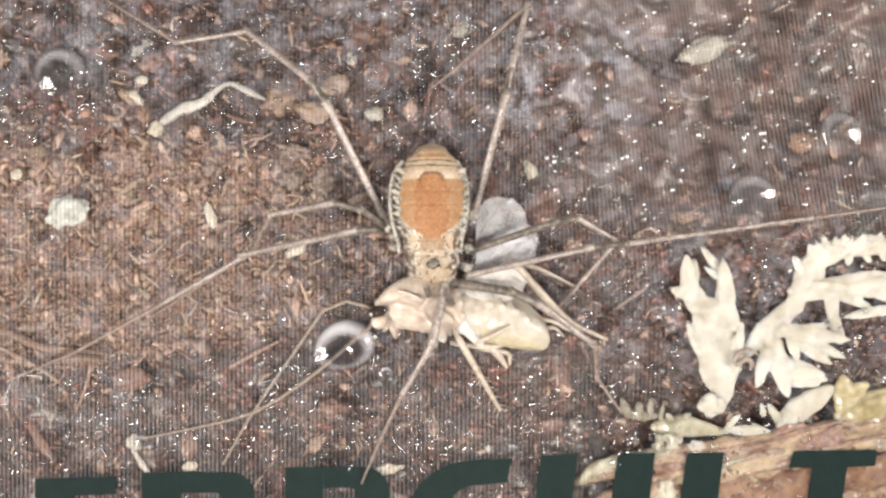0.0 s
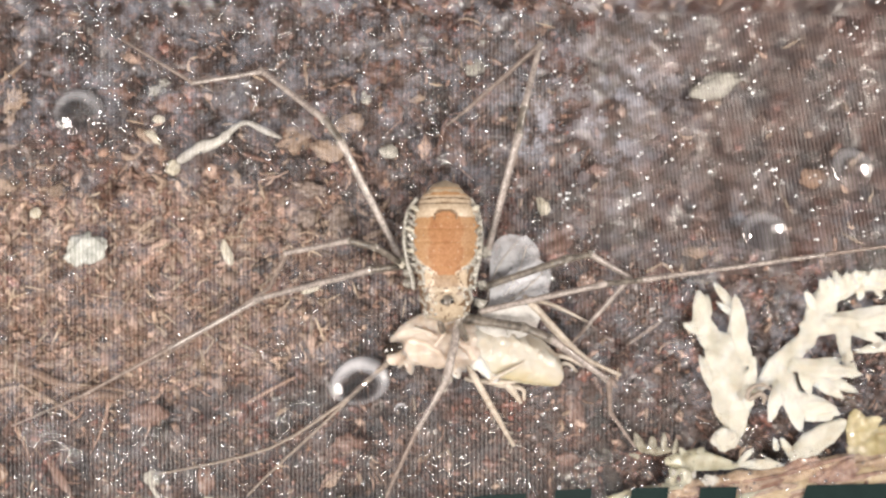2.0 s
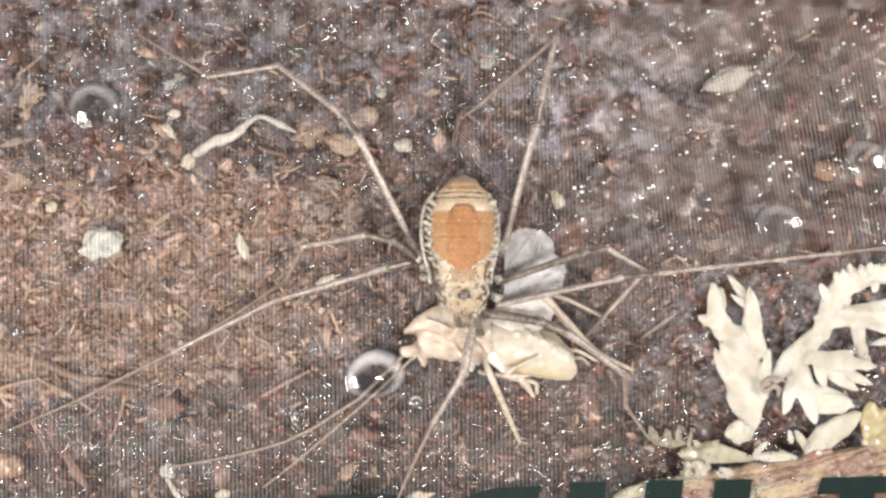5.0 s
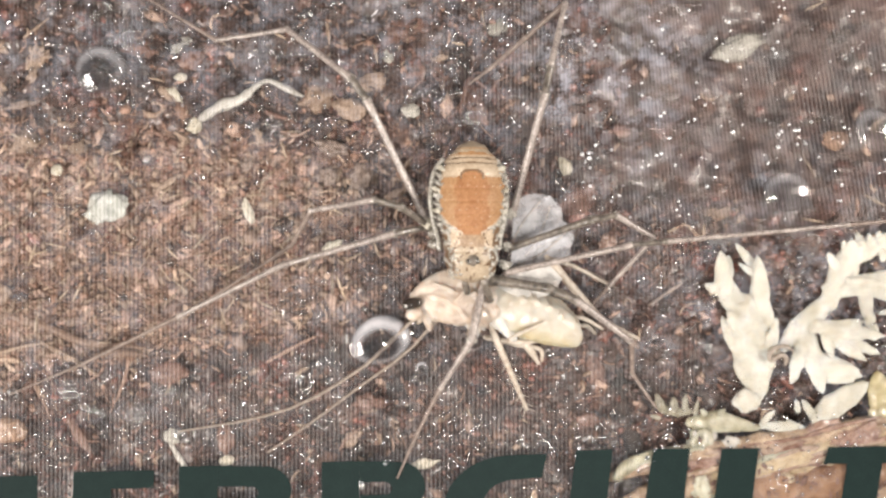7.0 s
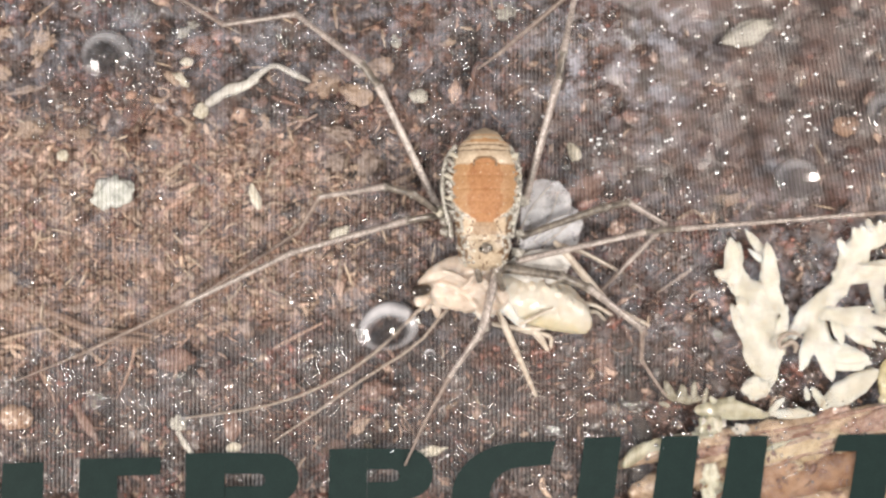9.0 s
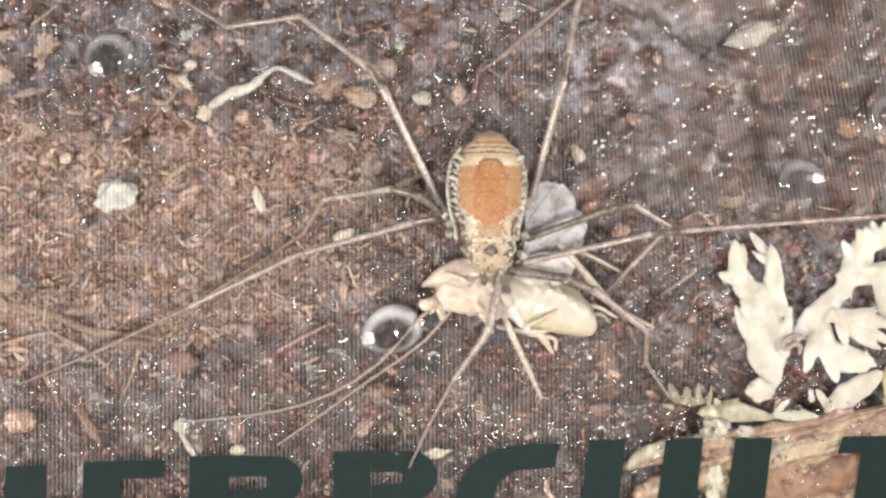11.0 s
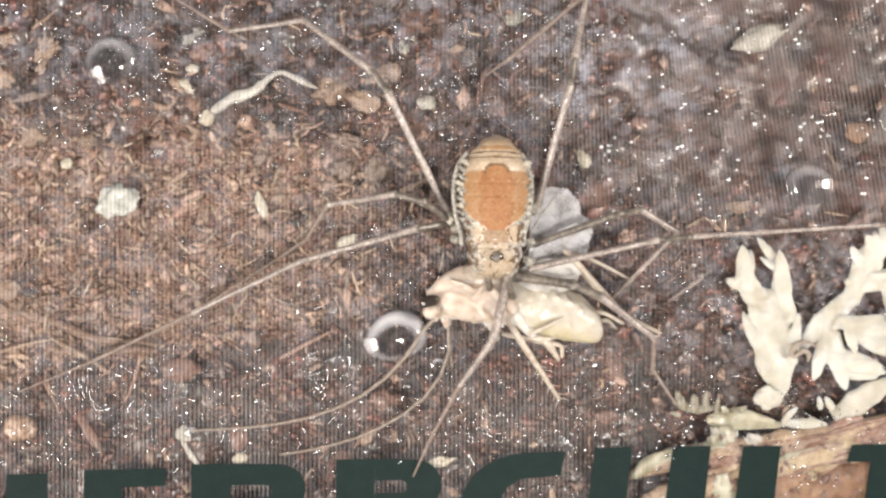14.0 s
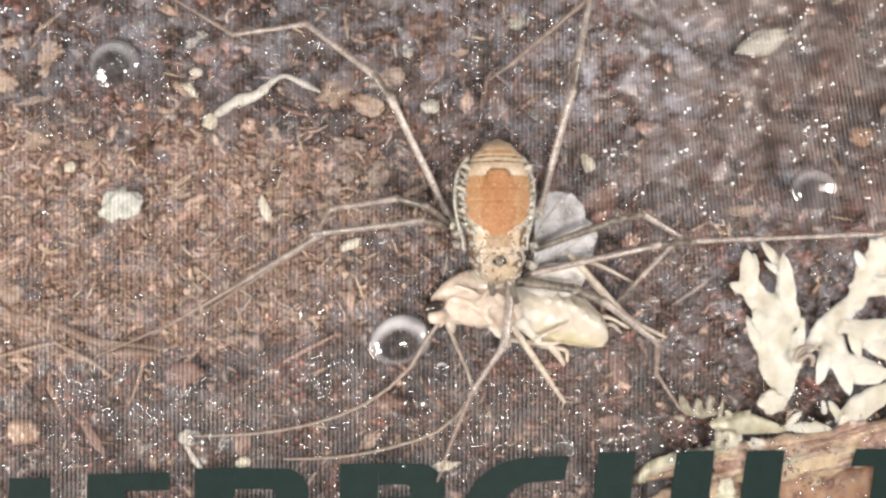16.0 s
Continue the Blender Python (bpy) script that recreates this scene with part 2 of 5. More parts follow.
prey_mat = surface("pale_prey_skin", (0.38, 0.295, 0.235), (0.60, 0.52, 0.45), 0.6, 0.36, 0.4, coat=0.25, sss=1.0)
pad_skin_mat = surface("white_prey_skin", (0.52, 0.46, 0.41), (0.66, 0.62, 0.57), 0.7, 0.4, 0.2, coat=0.2, sss=1.0)
abdomen_mat = surface("pale_abdomen", (0.40, 0.355, 0.295), (0.545, 0.505, 0.445), 0.7, 0.38, 0.25, coat=0.25, sss=1.0, attr="gut", light2=(0.47, 0.405, 0.265))
eye_mat = surface("dark_eye", (0.010, 0.008, 0.007), (0.045, 0.03, 0.02), 0.06, 0.12, 0.2, coat=0.8)
wing_mat = veil("grey_wing", (0.98, 0.98, 0.99), 0.24, 0.46, 0.8, white=(0.90, 0.89, 0.92), rough=0.3)
pad_mat = veil("white_wing_pad", (0.90, 0.89, 0.88), 0.5, 0.85, 0.6, white=(0.70, 0.665, 0.63), rough=0.5)
pale_leg_mat = surface("pale_leg", (0.31, 0.248, 0.198), (0.53, 0.47, 0.40), 0.2, 0.4, 0.3, sss=0.3)
antenna_mat = surface("antenna", (0.198, 0.155, 0.124), (0.347, 0.291, 0.248), 0.2, 0.45, 0.3)


# ---------------------------------------------------------------- mesh helpers
def P(x, y, z=0.0):
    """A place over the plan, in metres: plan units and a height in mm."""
    k = (TALL - z) / TALL * U
    return Vector(((x - 784) * k, (441 - y) * k, z * MM))


def shape(name, verts, faces, mats, parent=None, smooth=True, label="", index=None):
    me = bpy.data.meshes.new(name)
    me.from_pydata([tuple(v) for v in verts], [], faces)
    for m in (mats if isinstance(mats, (list, tuple)) else [mats]):
        me.materials.append(m)
    if index is not None:
        me.polygons.foreach_set("material_index", index)
    me.polygons.foreach_set("use_smooth", [smooth] * len(me.polygons))
    me.update()
    ob = new(name, me)
    if parent is not None:
        ob.parent = parent
    if label:
        ob["label"] = label
    return ob


def merge(pieces):
    verts, faces = [], []
    for v, f in pieces:
        k = len(verts)
        verts.extend(v)
        faces.extend([tuple(i + k for i in q) for q in f])
    return verts, faces


def tube(points, radii, sides=8, flat=1.0):
    """A closed tube along points, in metres, with rounded ends."""
    pts = [Vector(p) for p in points]
    rs = list(radii)
    d0, d1 = (pts[1] - pts[0]).normalized(), (pts[-1] - pts[-2]).normalized()
    pts = [pts[0] - d0 * rs[0] * 0.7] + pts + [pts[-1] + d1 * rs[-1] * 0.7]
    rs = [rs[0] * 0.45] + rs + [rs[-1] * 0.45]
    verts, faces = [], []
    for i, p in enumerate(pts):
        d = (pts[min(i + 1, len(pts) - 1)] - pts[max(i - 1, 0)]).normalized()
        up = Vector((0, 0, 1)) if abs(d.z) < 0.9 else Vector((1, 0, 0))
        a = d.cross(up).normalized()
        b = a.cross(d)
        for k in range(sides):
            w = 2 * math.pi * k / sides
            verts.append(p + a * math.cos(w) * rs[i] + b * math.sin(w) * rs[i] * flat)
    n = len(pts)
    for i in range(n - 1):
        for k in range(sides):
            faces.append((i * sides + k, i * sides + (k + 1) % sides, (i + 1) * sides + (k + 1) % sides, (i + 1) * sides + k))
    faces.append(tuple(reversed(range(sides))))
    faces.append(tuple((n - 1) * sides + k for k in range(sides)))
    return verts, faces


def spline(points, steps):
    """Catmull-Rom through points."""
    pts = [Vector(p) for p in points]
    pts = [pts[0] * 2 - pts[1]] + pts + [pts[-1] * 2 - pts[-2]]
    out = []
    for i in range(1, len(pts) - 2):
        a, b, c, d = pts[i - 1:i + 3]
        for s in range(steps):
            t = s / steps
            out.append(0.5 * (2 * b + (c - a) * t + (2 * a - 5 * b + 4 * c - d) * t * t + (3 * b - a - 3 * c + d) * t ** 3))
    out.append(pts[-2])
    return out


def blob(centre, radii, seed, rough=0.25, subdiv=2, turn=0.0, flat_top=False):
    """An uneven rounded lump; radii in metres."""
    bm = bmesh.new()
    bmesh.ops.create_icosphere(bm, subdivisions=subdiv, radius=1.0)
    off = Vector((seed * 3.1, seed * 1.7, seed * 0.9))
    rot = Matrix.Rotation(turn, 3, "Z")
    verts = []
    for v in bm.verts:
        k = 1 + rough * (noise.noise(v.co * 1.6 + off) + 0.4 * noise.noise(v.co * 3.7 + off) + 0.12 * noise.noise(v.co * 9 + off))
        q = Vector((v.co.x * radii[0], v.co.y * radii[1], v.co.z * radii[2])) * k
        verts.append(rot @ q + Vector(centre))
    faces = [tuple(v.index for v in f.verts) for f in bm.faces]
    bm.free()
    return verts, faces


def icosphere(level):
    bm = bmesh.new()
    bmesh.ops.create_icosphere(bm, subdivisions=level, radius=1.0)
    out = ([v.co.copy() for v in bm.verts], [tuple(v.index for v in f.verts) for f in bm.faces])
    bm.free()
    return out


ICO = [icosphere(1), icosphere(2), icosphere(3)]


def smooth_step(a, b, x):
    t = min(1.0, max(0.0, (x - a) / (b - a)))
    return t * t * (3 - 2 * t)


def fuse(chains, step=2.2, soft=6, wrinkle=2.0, seed=0.0, flat=0.42, level=-0.5):
    """Chains of (x, y, half width, lift) in plan units, grown together into one smooth skin; metres out."""
    heap, spheres = [], 0
    for chain in chains:
        full = [(*c, 0.0) if len(c) == 3 else c for c in chain]
        for (x0, y0, r0, z0), (x1, y1, r1, z1) in zip(full, full[1:]):
            n = max(2, int(math.hypot(x1 - x0, y1 - y0) / (0.4 * min(r0, r1) + 1) + 1))
            for i in range(n + 1):
                k = i / n
                r = r0 + (r1 - r0) * k
                m = Matrix.Translation((x0 + (x1 - x0) * k, y0 + (y1 - y0) * k, z0 + (z1 - z0) * k)) @ Matrix.Diagonal((r, r, r * flat, 1))
                for v in ICO[1][0]:
                    heap.append(m @ v)
                spheres += 1
    me = bpy.data.meshes.new("raw")
    count = len(ICO[1][0])
    me.from_pydata(heap, [], [tuple(i + k * count for i in f) for k in range(spheres) for f in ICO[1][1]])
    ob = new("raw", me)
    skin = ob.modifiers.new("skin", "REMESH")
    skin.mode, skin.voxel_size = "VOXEL", step
    even = ob.modifiers.new("even", "SMOOTH")
    even.factor, even.iterations = 0.5, soft
    done = ob.evaluated_get(bpy.context.evaluated_depsgraph_get()).to_mesh()
    faces = [tuple(p.vertices) for p in done.polygons]
    verts = []
    for v in done.vertices:
        q = Vector((v.co.x, v.co.y, 0))
        off = Vector((noise.noise(v.co * 0.05 + Vector((seed, 0, 0))) + 0.5 * noise.noise(v.co * 0.14), noise.noise(v.co * 0.05 + Vector((0, seed, 7))) + 0.5 * noise.noise(v.co * 0.14 + Vector((9, 0, 0))), 0))
        q += off * wrinkle
        verts.append(P(q.x, q.y, level) + Vector((0, 0, (v.co.z + wrinkle * 0.8 * noise.noise(v.co * 0.06 + Vector((3, seed, 0)))) * U)))
    bpy.data.objects.remove(ob)
    bpy.data.meshes.remove(me)
    return verts, [tuple(reversed(f)) for f in faces]      # the plan's y runs down, so the winding turns


def petal(base, tip, width, z, droop=0.0, seed=0.0, fat=0.20):
    """A soft pointed leaf from base to tip, in plan units, lens-shaped across; metres out."""
    rows, sides = 18, 20
    (x0, y0), (x1, y1) = base, tip
    dx, dy = x1 - x0, y1 - y0
    length = math.hypot(dx, dy)
    nx, ny = -dy / length, dx / length
    verts, faces = [], []
    for i in range(rows + 1):
        s = i / rows
        w = 0.5 * width * (min(1.0, 0.62 + 1.1 * s) * (1 - s ** 2.6) ** 0.8 + 0.02) * (1 + 0.16 * noise.noise(Vector((s * 4, seed, 1.0))))
        off = 0.10 * width * math.sin(3.0 * s + seed) * s
        for k in range(sides):
            a = 2 * math.pi * k / sides
            u = math.cos(a) * w * (1 + 0.16 * noise.noise(Vector((s * 9, seed, 5.0 if math.cos(a) > 0 else 2.0)))) + off
            h = math.sin(a) * w * 2 * fat
            verts.append(P(x0 + dx * s + nx * u, y0 + dy * s + ny * u, z + droop * s * s) + Vector((0, 0, h * U)))
    for i in range(rows):
        for k in range(sides):
            faces.append((i * sides + k, i * sides + (k + 1) % sides, (i + 1) * sides + (k + 1) % sides, (i + 1) * sides + k))
    faces += [tuple(reversed(range(sides))), tuple(rows * sides + k for k in range(sides))]
    return verts, [tuple(reversed(f)) for f in faces]


def moved(piece, m):
    return [m @ Vector(v) for v in piece[0]], piece[1]


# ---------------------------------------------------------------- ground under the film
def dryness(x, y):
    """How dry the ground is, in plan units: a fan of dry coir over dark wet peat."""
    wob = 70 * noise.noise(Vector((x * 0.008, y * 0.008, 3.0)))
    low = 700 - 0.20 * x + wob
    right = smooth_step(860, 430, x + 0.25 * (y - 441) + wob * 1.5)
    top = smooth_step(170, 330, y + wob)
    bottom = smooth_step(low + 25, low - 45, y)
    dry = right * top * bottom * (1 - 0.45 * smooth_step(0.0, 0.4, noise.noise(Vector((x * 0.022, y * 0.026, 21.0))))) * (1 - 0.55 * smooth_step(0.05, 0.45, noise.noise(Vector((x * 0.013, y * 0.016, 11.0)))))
    # wet gaps in the coir; the one at (222, 330) paints a cavity's shade
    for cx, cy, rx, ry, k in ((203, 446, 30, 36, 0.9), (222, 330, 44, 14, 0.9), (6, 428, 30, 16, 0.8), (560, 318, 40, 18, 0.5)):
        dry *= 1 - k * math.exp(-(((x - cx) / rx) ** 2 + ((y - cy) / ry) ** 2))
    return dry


def soil_height(x, y):
    """mm under the film at plan units x, y."""
    v = Vector((x * U / MM, y * U / MM, 0.0))
    deep = -0.55 - 1.5 * smooth_step(900, 1500, x) * smooth_step(520, 60, y) - 0.35 * smooth_step(560, 760, y)
    deep -= 0.4 * smooth_step(1190, 1300, x) * smooth_step(370, 470, y)
    deep -= 1.1 * math.exp(-(((x - 250) / 34) ** 2 + ((y - 238) / 30) ** 2))
    return deep + 0.38 * noise.noise(v * 0.55) + 0.22 * noise.noise(v * 1.5) + 0.10 * noise.noise(v * 4.0)


def ground():
    nx, ny = 330, 210
    x0, x1, y0, y1 = -700, 2300, -560, 1420
    verts, dry = [], []
    for j in range(ny):
        for i in range(nx):
            x, y = x0 + (x1 - x0) * i / (nx - 1), y0 + (y1 - y0) * j / (ny - 1)
            verts.append(((x - 784) * U, (441 - y) * U, soil_height(x, y) * MM))
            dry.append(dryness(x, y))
    faces = [(j * nx + i, (j + 1) * nx + i, (j + 1) * nx + i + 1, j * nx + i + 1) for j in range(ny - 1) for i in range(nx - 1)]
    ob = shape("ground", verts, faces, soil_mat)
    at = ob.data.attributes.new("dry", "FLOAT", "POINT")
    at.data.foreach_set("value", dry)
    return tagged(ob, "dark wet peat and dry brown coir behind clear film", "soil", kind="structure")


def scatter(name, kind_of, count, mat, label, category, accept, seed, smooth=True, box=(-120, 1720, -160, 1010)):
    """Many small pieces in one mesh, spread over the ground where accept() lets them."""
    rnd = random.Random(seed)
    pieces, made, tries = [], 0, 0
    while made < count and tries < count * 14:
        tries += 1
        x, y = rnd.uniform(box[0], box[1]), rnd.uniform(box[2], box[3])
        if rnd.random() > accept(x, y):
            continue
        pieces.append(kind_of(rnd, x, y))
        made += 1
    ob = shape(name, *merge(pieces), mat, smooth=smooth)
    return tagged(ob, label, category, kind="stuff")


def far_corner(x, y):
    """1 in the corner where the soil lies deep under the film."""
    return smooth_step(900, 1150, x) * smooth_step(430, 300, y)


def crumb(rnd, x, y):
    r = rnd.choice((1.2, 1.6, 2, 2.5, 3, 4, 5, 7)) * rnd.uniform(0.7, 1.4) * U
    c = P(x, y, 0)
    c.z = soil_height(x, y) * MM + r * 0.25
    c.z = min(c.z, -0.06 * MM - r)
    m = Euler((rnd.uniform(0, 6), rnd.uniform(0, 6), rnd.uniform(0, 6))).to_matrix()
    sx, sy, sz = r * rnd.uniform(0.6, 1.5), r * rnd.uniform(0.6, 1.2), r * rnd.uniform(0.3, 0.8)
    return [c + m @ Vector((v.x * sx, v.y * sy, v.z * sz)) * rnd.uniform(0.75, 1.2) for v in ICO[0][0]], ICO[0][1]


def fibre(rnd, x, y):
    length, r = rnd.choice((9, 14, 20, 28, 44)) * rnd.uniform(0.6, 1.3), rnd.uniform(0.8, 2.3) * U
    w = rnd.uniform(0, 2 * math.pi)
    curl = rnd.uniform(-1.6, 1.6)
    pts, px, py = [], x, y
    for k in range(5):
        h = max(soil_height(px, py) + 0.03 + rnd.uniform(0, 0.08), -3.0)
        pts.append(P(px, py, min(h, -0.09)))
        a = w + curl * (k / 4 - 0.5)
        px, py = px + math.cos(a) * length / 4, py + math.sin(a) * length / 4
    return tube(pts, [r * 0.6, r, r, r, r * 0.5], 4, 0.7)


def flake(rnd, x, y):
    r = rnd.choice((2, 3, 4, 5, 8)) * rnd.uniform(0.8, 1.3) * U
    c = P(x, y, 0)
    c.z = min((soil_height(x, y) + 0.12) * MM, -0.10 * MM)
    m = Euler((rnd.uniform(-0.5, 0.5), rnd.uniform(-0.5, 0.5), rnd.uniform(0, 6))).to_matrix()
    sx, sy = r * rnd.uniform(0.9, 2.2), r * rnd.uniform(0.5, 0.9)
    return [c + m @ Vector((v.x * sx, v.y * sy, v.z * r * 0.18)) * rnd.uniform(0.8, 1.15) for v in ICO[0][0]], ICO[0][1]


def bead(rnd, x, y):
    r = rnd.choice((2.2, 3.0, 4.0, 5.5, 7.5)) * rnd.uniform(0.8, 1.2) * U
    c = P(x, y, 0)
    c.z = min((soil_height(x, y) + rnd.uniform(0.12, 0.40)) * MM, -0.05 * MM - r)
    return [c + Vector((v.x * r, v.y * r, v.z * r * 0.8)) for v in ICO[2][0]], ICO[2][1]


def patchy(x, y, size, seed):
    return smooth_step(-0.10, 0.35, noise.noise(Vector((x / size, y / size, seed))))


def shred(rnd, x, y):
    length, w = rnd.choice((6, 9, 12, 16, 26)) * rnd.uniform(0.7, 1.4), rnd.uniform(0, 2 * math.pi)
    wide = rnd.choice((1.1, 1.5, 2.1, 3, 4.2)) * rnd.uniform(0.8, 1.2) * U
    curl = rnd.uniform(-0.9, 0.9)
    pts, px, py = [], x, y
    lift = rnd.uniform(0.02, 0.13)
    for k in range(4):
        pts.append(P(px, py, min(soil_height(px, py) + lift + rnd.uniform(-0.03, 0.05), -0.08)))
        a = w + curl * (k / 3 - 0.5)
        px, py = px + math.cos(a) * length / 3, py + math.sin(a) * length / 3
    return tube(pts, [wide * 0.5, wide, wide * rnd.uniform(0.7, 1.1), wide * 0.3], 6, 0.28)


def scrap(rnd, x, y):
    r = rnd.choice((6, 8, 11, 15)) * rnd.uniform(0.7, 1.3) * U
    c = P(x, y, 0)
    c.z = min((soil_height(x, y) + 0.08) * MM, -0.11 * MM)
    v, f = blob((0, 0, 0), (r, r * rnd.uniform(0.35, 0.75), r * 0.22), rnd.uniform(0, 90), 1.1, 2)
    m = Matrix.Translation(c) @ Euler((rnd.uniform(-0.4, 0.4), rnd.uniform(-0.4, 0.4), rnd.uniform(0, 6.3))).to_matrix().to_4x4()
    return moved((v, f), m)


def curl(rnd, x, y):
    """A torn strip that curls up from the ground, wider in its middle."""
    length, w, bend = rnd.choice((16, 22, 30, 42)) * rnd.uniform(0.7, 1.2), rnd.uniform(0, 6.3), rnd.choice((-1, 1)) * rnd.uniform(0.6, 2.6)
    wide = rnd.choice((1.8, 2.4, 3.4, 5.0)) * rnd.uniform(0.8, 1.2) * U
    pts, px, py = [], x, y
    for k in range(7):
        pts.append(P(px, py, min(soil_height(px, py) + 0.14 + 0.08 * math.sin(k + x), -0.08)))
        a = w + bend * (k / 6 - 0.5)
        px, py = px + math.cos(a) * length / 6, py + math.sin(a) * length / 6
    return tube(pts, [wide * f * rnd.uniform(0.75, 1.25) for f in (0.3, 0.8, 1.0, 0.9, 1.0, 0.6, 0.2)], 6, 0.3)


def straw(rnd, x, y):
    length, w, r = rnd.uniform(14, 46), rnd.uniform(0, 6.3), rnd.uniform(1.2, 2.8) * U
    pts = [P(x + math.cos(w) * length * k, y + math.sin(w) * length * k, min(soil_height(x, y) + 0.22 + 0.1 * k, -0.08)) for k in (-0.5, 0, 0.5)]
    return tube(pts, [r * 0.5, r, r * 0.6], 5, 0.5)


def clod(rnd, x, y):
    r = rnd.choice((8, 11, 15, 20)) * rnd.uniform(0.8, 1.2) * U
    c = P(x, y, 0)
    c.z = min(soil_height(x, y) * MM - r * 0.25, -0.08 * MM - r * 0.6)
    return blob(c, (r, r * rnd.uniform(0.45, 0.9), r * 0.55), rnd.uniform(0, 90), 0.8, 2, rnd.uniform(0, 6))


# mirror bead added for its glint, larger in the far corner
def mirror_bead(rnd, x, y):
    r = rnd.choice((0.9, 1.1, 1.4, 1.8, 2.4, 2.9)) * rnd.uniform(0.8, 1.2) * U
    if x > 930 and y < 420:
        r *= 1.7
    c = P(x, y, 0)
    c.z = min((soil_height(x, y) + rnd.uniform(0.10, 0.40)) * MM, -0.05 * MM - r)
    k = 0 if r < 1.3 * U else 1
    return [c + v * r for v in ICO[k][0]], ICO[k][1]


def film_droplet(rnd, x, y):
    """A tiny droplet on the film's face, mirrored to give a glint."""
    r = rnd.choice((1.1, 1.5, 2.0, 2.6, 3.3)) * rnd.uniform(0.8, 1.2) * U
    c = P(x, y, -0.012)
    return [c + Vector((v.x * r, v.y * r, v.z * r * 0.7)) for v in ICO[2][0]], ICO[2][1]


def glinting(x, y):
    low = smooth_step(600, 720, y) + 0.55 * smooth_step(260, 120, y) * smooth_step(1150, 900, x) + 0.25
    return (1 - 0.99 * far_corner(x, y)) * (1 - 0.93 * dryness(x, y)) * low * (0.05 + patchy(x, y, 45, 5.0) * patchy(x, y, 150, 9.0))


ground()
scatter("peat_clods", clod, 600, grain_mat, "dark brown wet clods of peat", "peat", lambda x, y: (1 - 0.6 * dryness(x, y)) * (1 - 0.7 * far_corner(x, y)), 8)
scatter("coir_clods", clod, 90, dry_mat, "loose tan clods of dry coir", "coir", lambda x, y: 0.02 + dryness(x, y), 9)
scatter("peat_crumbs", crumb, 24000, grain_mat, "dark brown wet peat crumbs under clear film", "peat", lambda x, y: (1 - 0.88 * dryness(x, y)) * (1 - 0.9 * far_corner(x, y)), 1)
scatter("coir_crumbs", crumb, 6500, dry_mat, "tan dry coir crumbs under clear film", "coir", lambda x, y: (0.03 + dryness(x, y)) * (1 - 0.85 * far_corner(x, y)), 2)
scatter("coir_shreds", shred, 2300, shred_mat, "flat pale brown shreds of coir", "coir", lambda x, y: (0.05 + 0.95 * dryness(x, y)) * (0.35 + patchy(x, y, 60, 4.0)) * (1 - 0.9 * far_corner(x, y)), 21)
scatter("coir_fibres", fibre, 3600, fibre_mat, "fine pale tan coir fibres", "coir", lambda x, y: (0.03 + 0.97 * dryness(x, y)) * (1 - 0.9 * far_corner(x, y)), 3)
scatter("peat_fibres", fibre, 2500, dark_fibre_mat, "fine dark brown peat fibres", "peat", lambda x, y: (0.9 - 0.6 * dryness(x, y)) * (1 - 0.9 * far_corner(x, y)), 4)
scatter("coir_flakes", flake, 2200, tan_chip_mat, "small pale brown plant flakes", "plant debris", lambda x, y: (0.03 + 0.97 * dryness(x, y)) * (1 - 0.85 * far_corner(x, y)), 5)
scatter("coir_scraps", scrap, 420, scrap_mat, "pale pinkish scraps of coir pith", "coir", lambda x, y: (0.03 + 0.97 * dryness(x, y)) * (0.2 + patchy(x, y, 90, 12.0)), 23)
scatter("coir_straws", straw, 130, straw_mat, "pale straw splinters on coir", "straw", lambda x, y: 0.04 + 0.96 * dryness(x, y), 24)
scatter("coir_curls", curl, 260, curl_mat, "pale curled strips of torn coir", "coir", lambda x, y: (0.05 + 0.95 * dryness(x, y)) * (0.3 + patchy(x, y, 80, 31.0)), 25)
scatter("bark_flakes", flake, 700, bark_mat, "small reddish brown bark flakes", "plant debris", lambda x, y: 0.7 - 0.65 * far_corner(x, y), 6)
scatter("glint_beads", mirror_bead, 7500, glint_mat, "tiny mirror beads added for the glints in wet peat", "bubbles", glinting, 17)
scatter("film_droplets", film_droplet, 430, soft_glint_mat, "tiny round droplets of condensation on the film", "water", lambda x, y: far_corner(x, y) * (0.06 + patchy(x, y, 50, 5.0)), 18)
scatter("wet_glints", film_droplet, 210, glint_mat, "bright round droplets of condensation on the film", "water",
        lambda x, y: (1 - 0.9 * dryness(x, y)) * (1 - far_corner(x, y)) * (smooth_step(330, 200, y) + 0.7 * smooth_step(600, 680, y) + 0.25) * (0.1 + patchy(x, y, 70, 15.0)), 19, box=(-60, 1250, -60, 830))
scatter("water_beads", bead, 1600, bead_mat, "tiny glinting water droplets", "water", lambda x, y: (1 - 0.9 * dryness(x, y)) * (1 - 0.5 * far_corner(x, y)) * (0.12 + patchy(x, y, 90, 7.0)), 7)


# ---------------------------------------------------------------- film with its ribs
def lean(x, y):
    """Ribs run straight, and lean over towards the far corner where the film slopes away."""
    return 0.16 * smooth_step(900, 1500, x) * (y - 441) * smooth_step(760, 300, y)


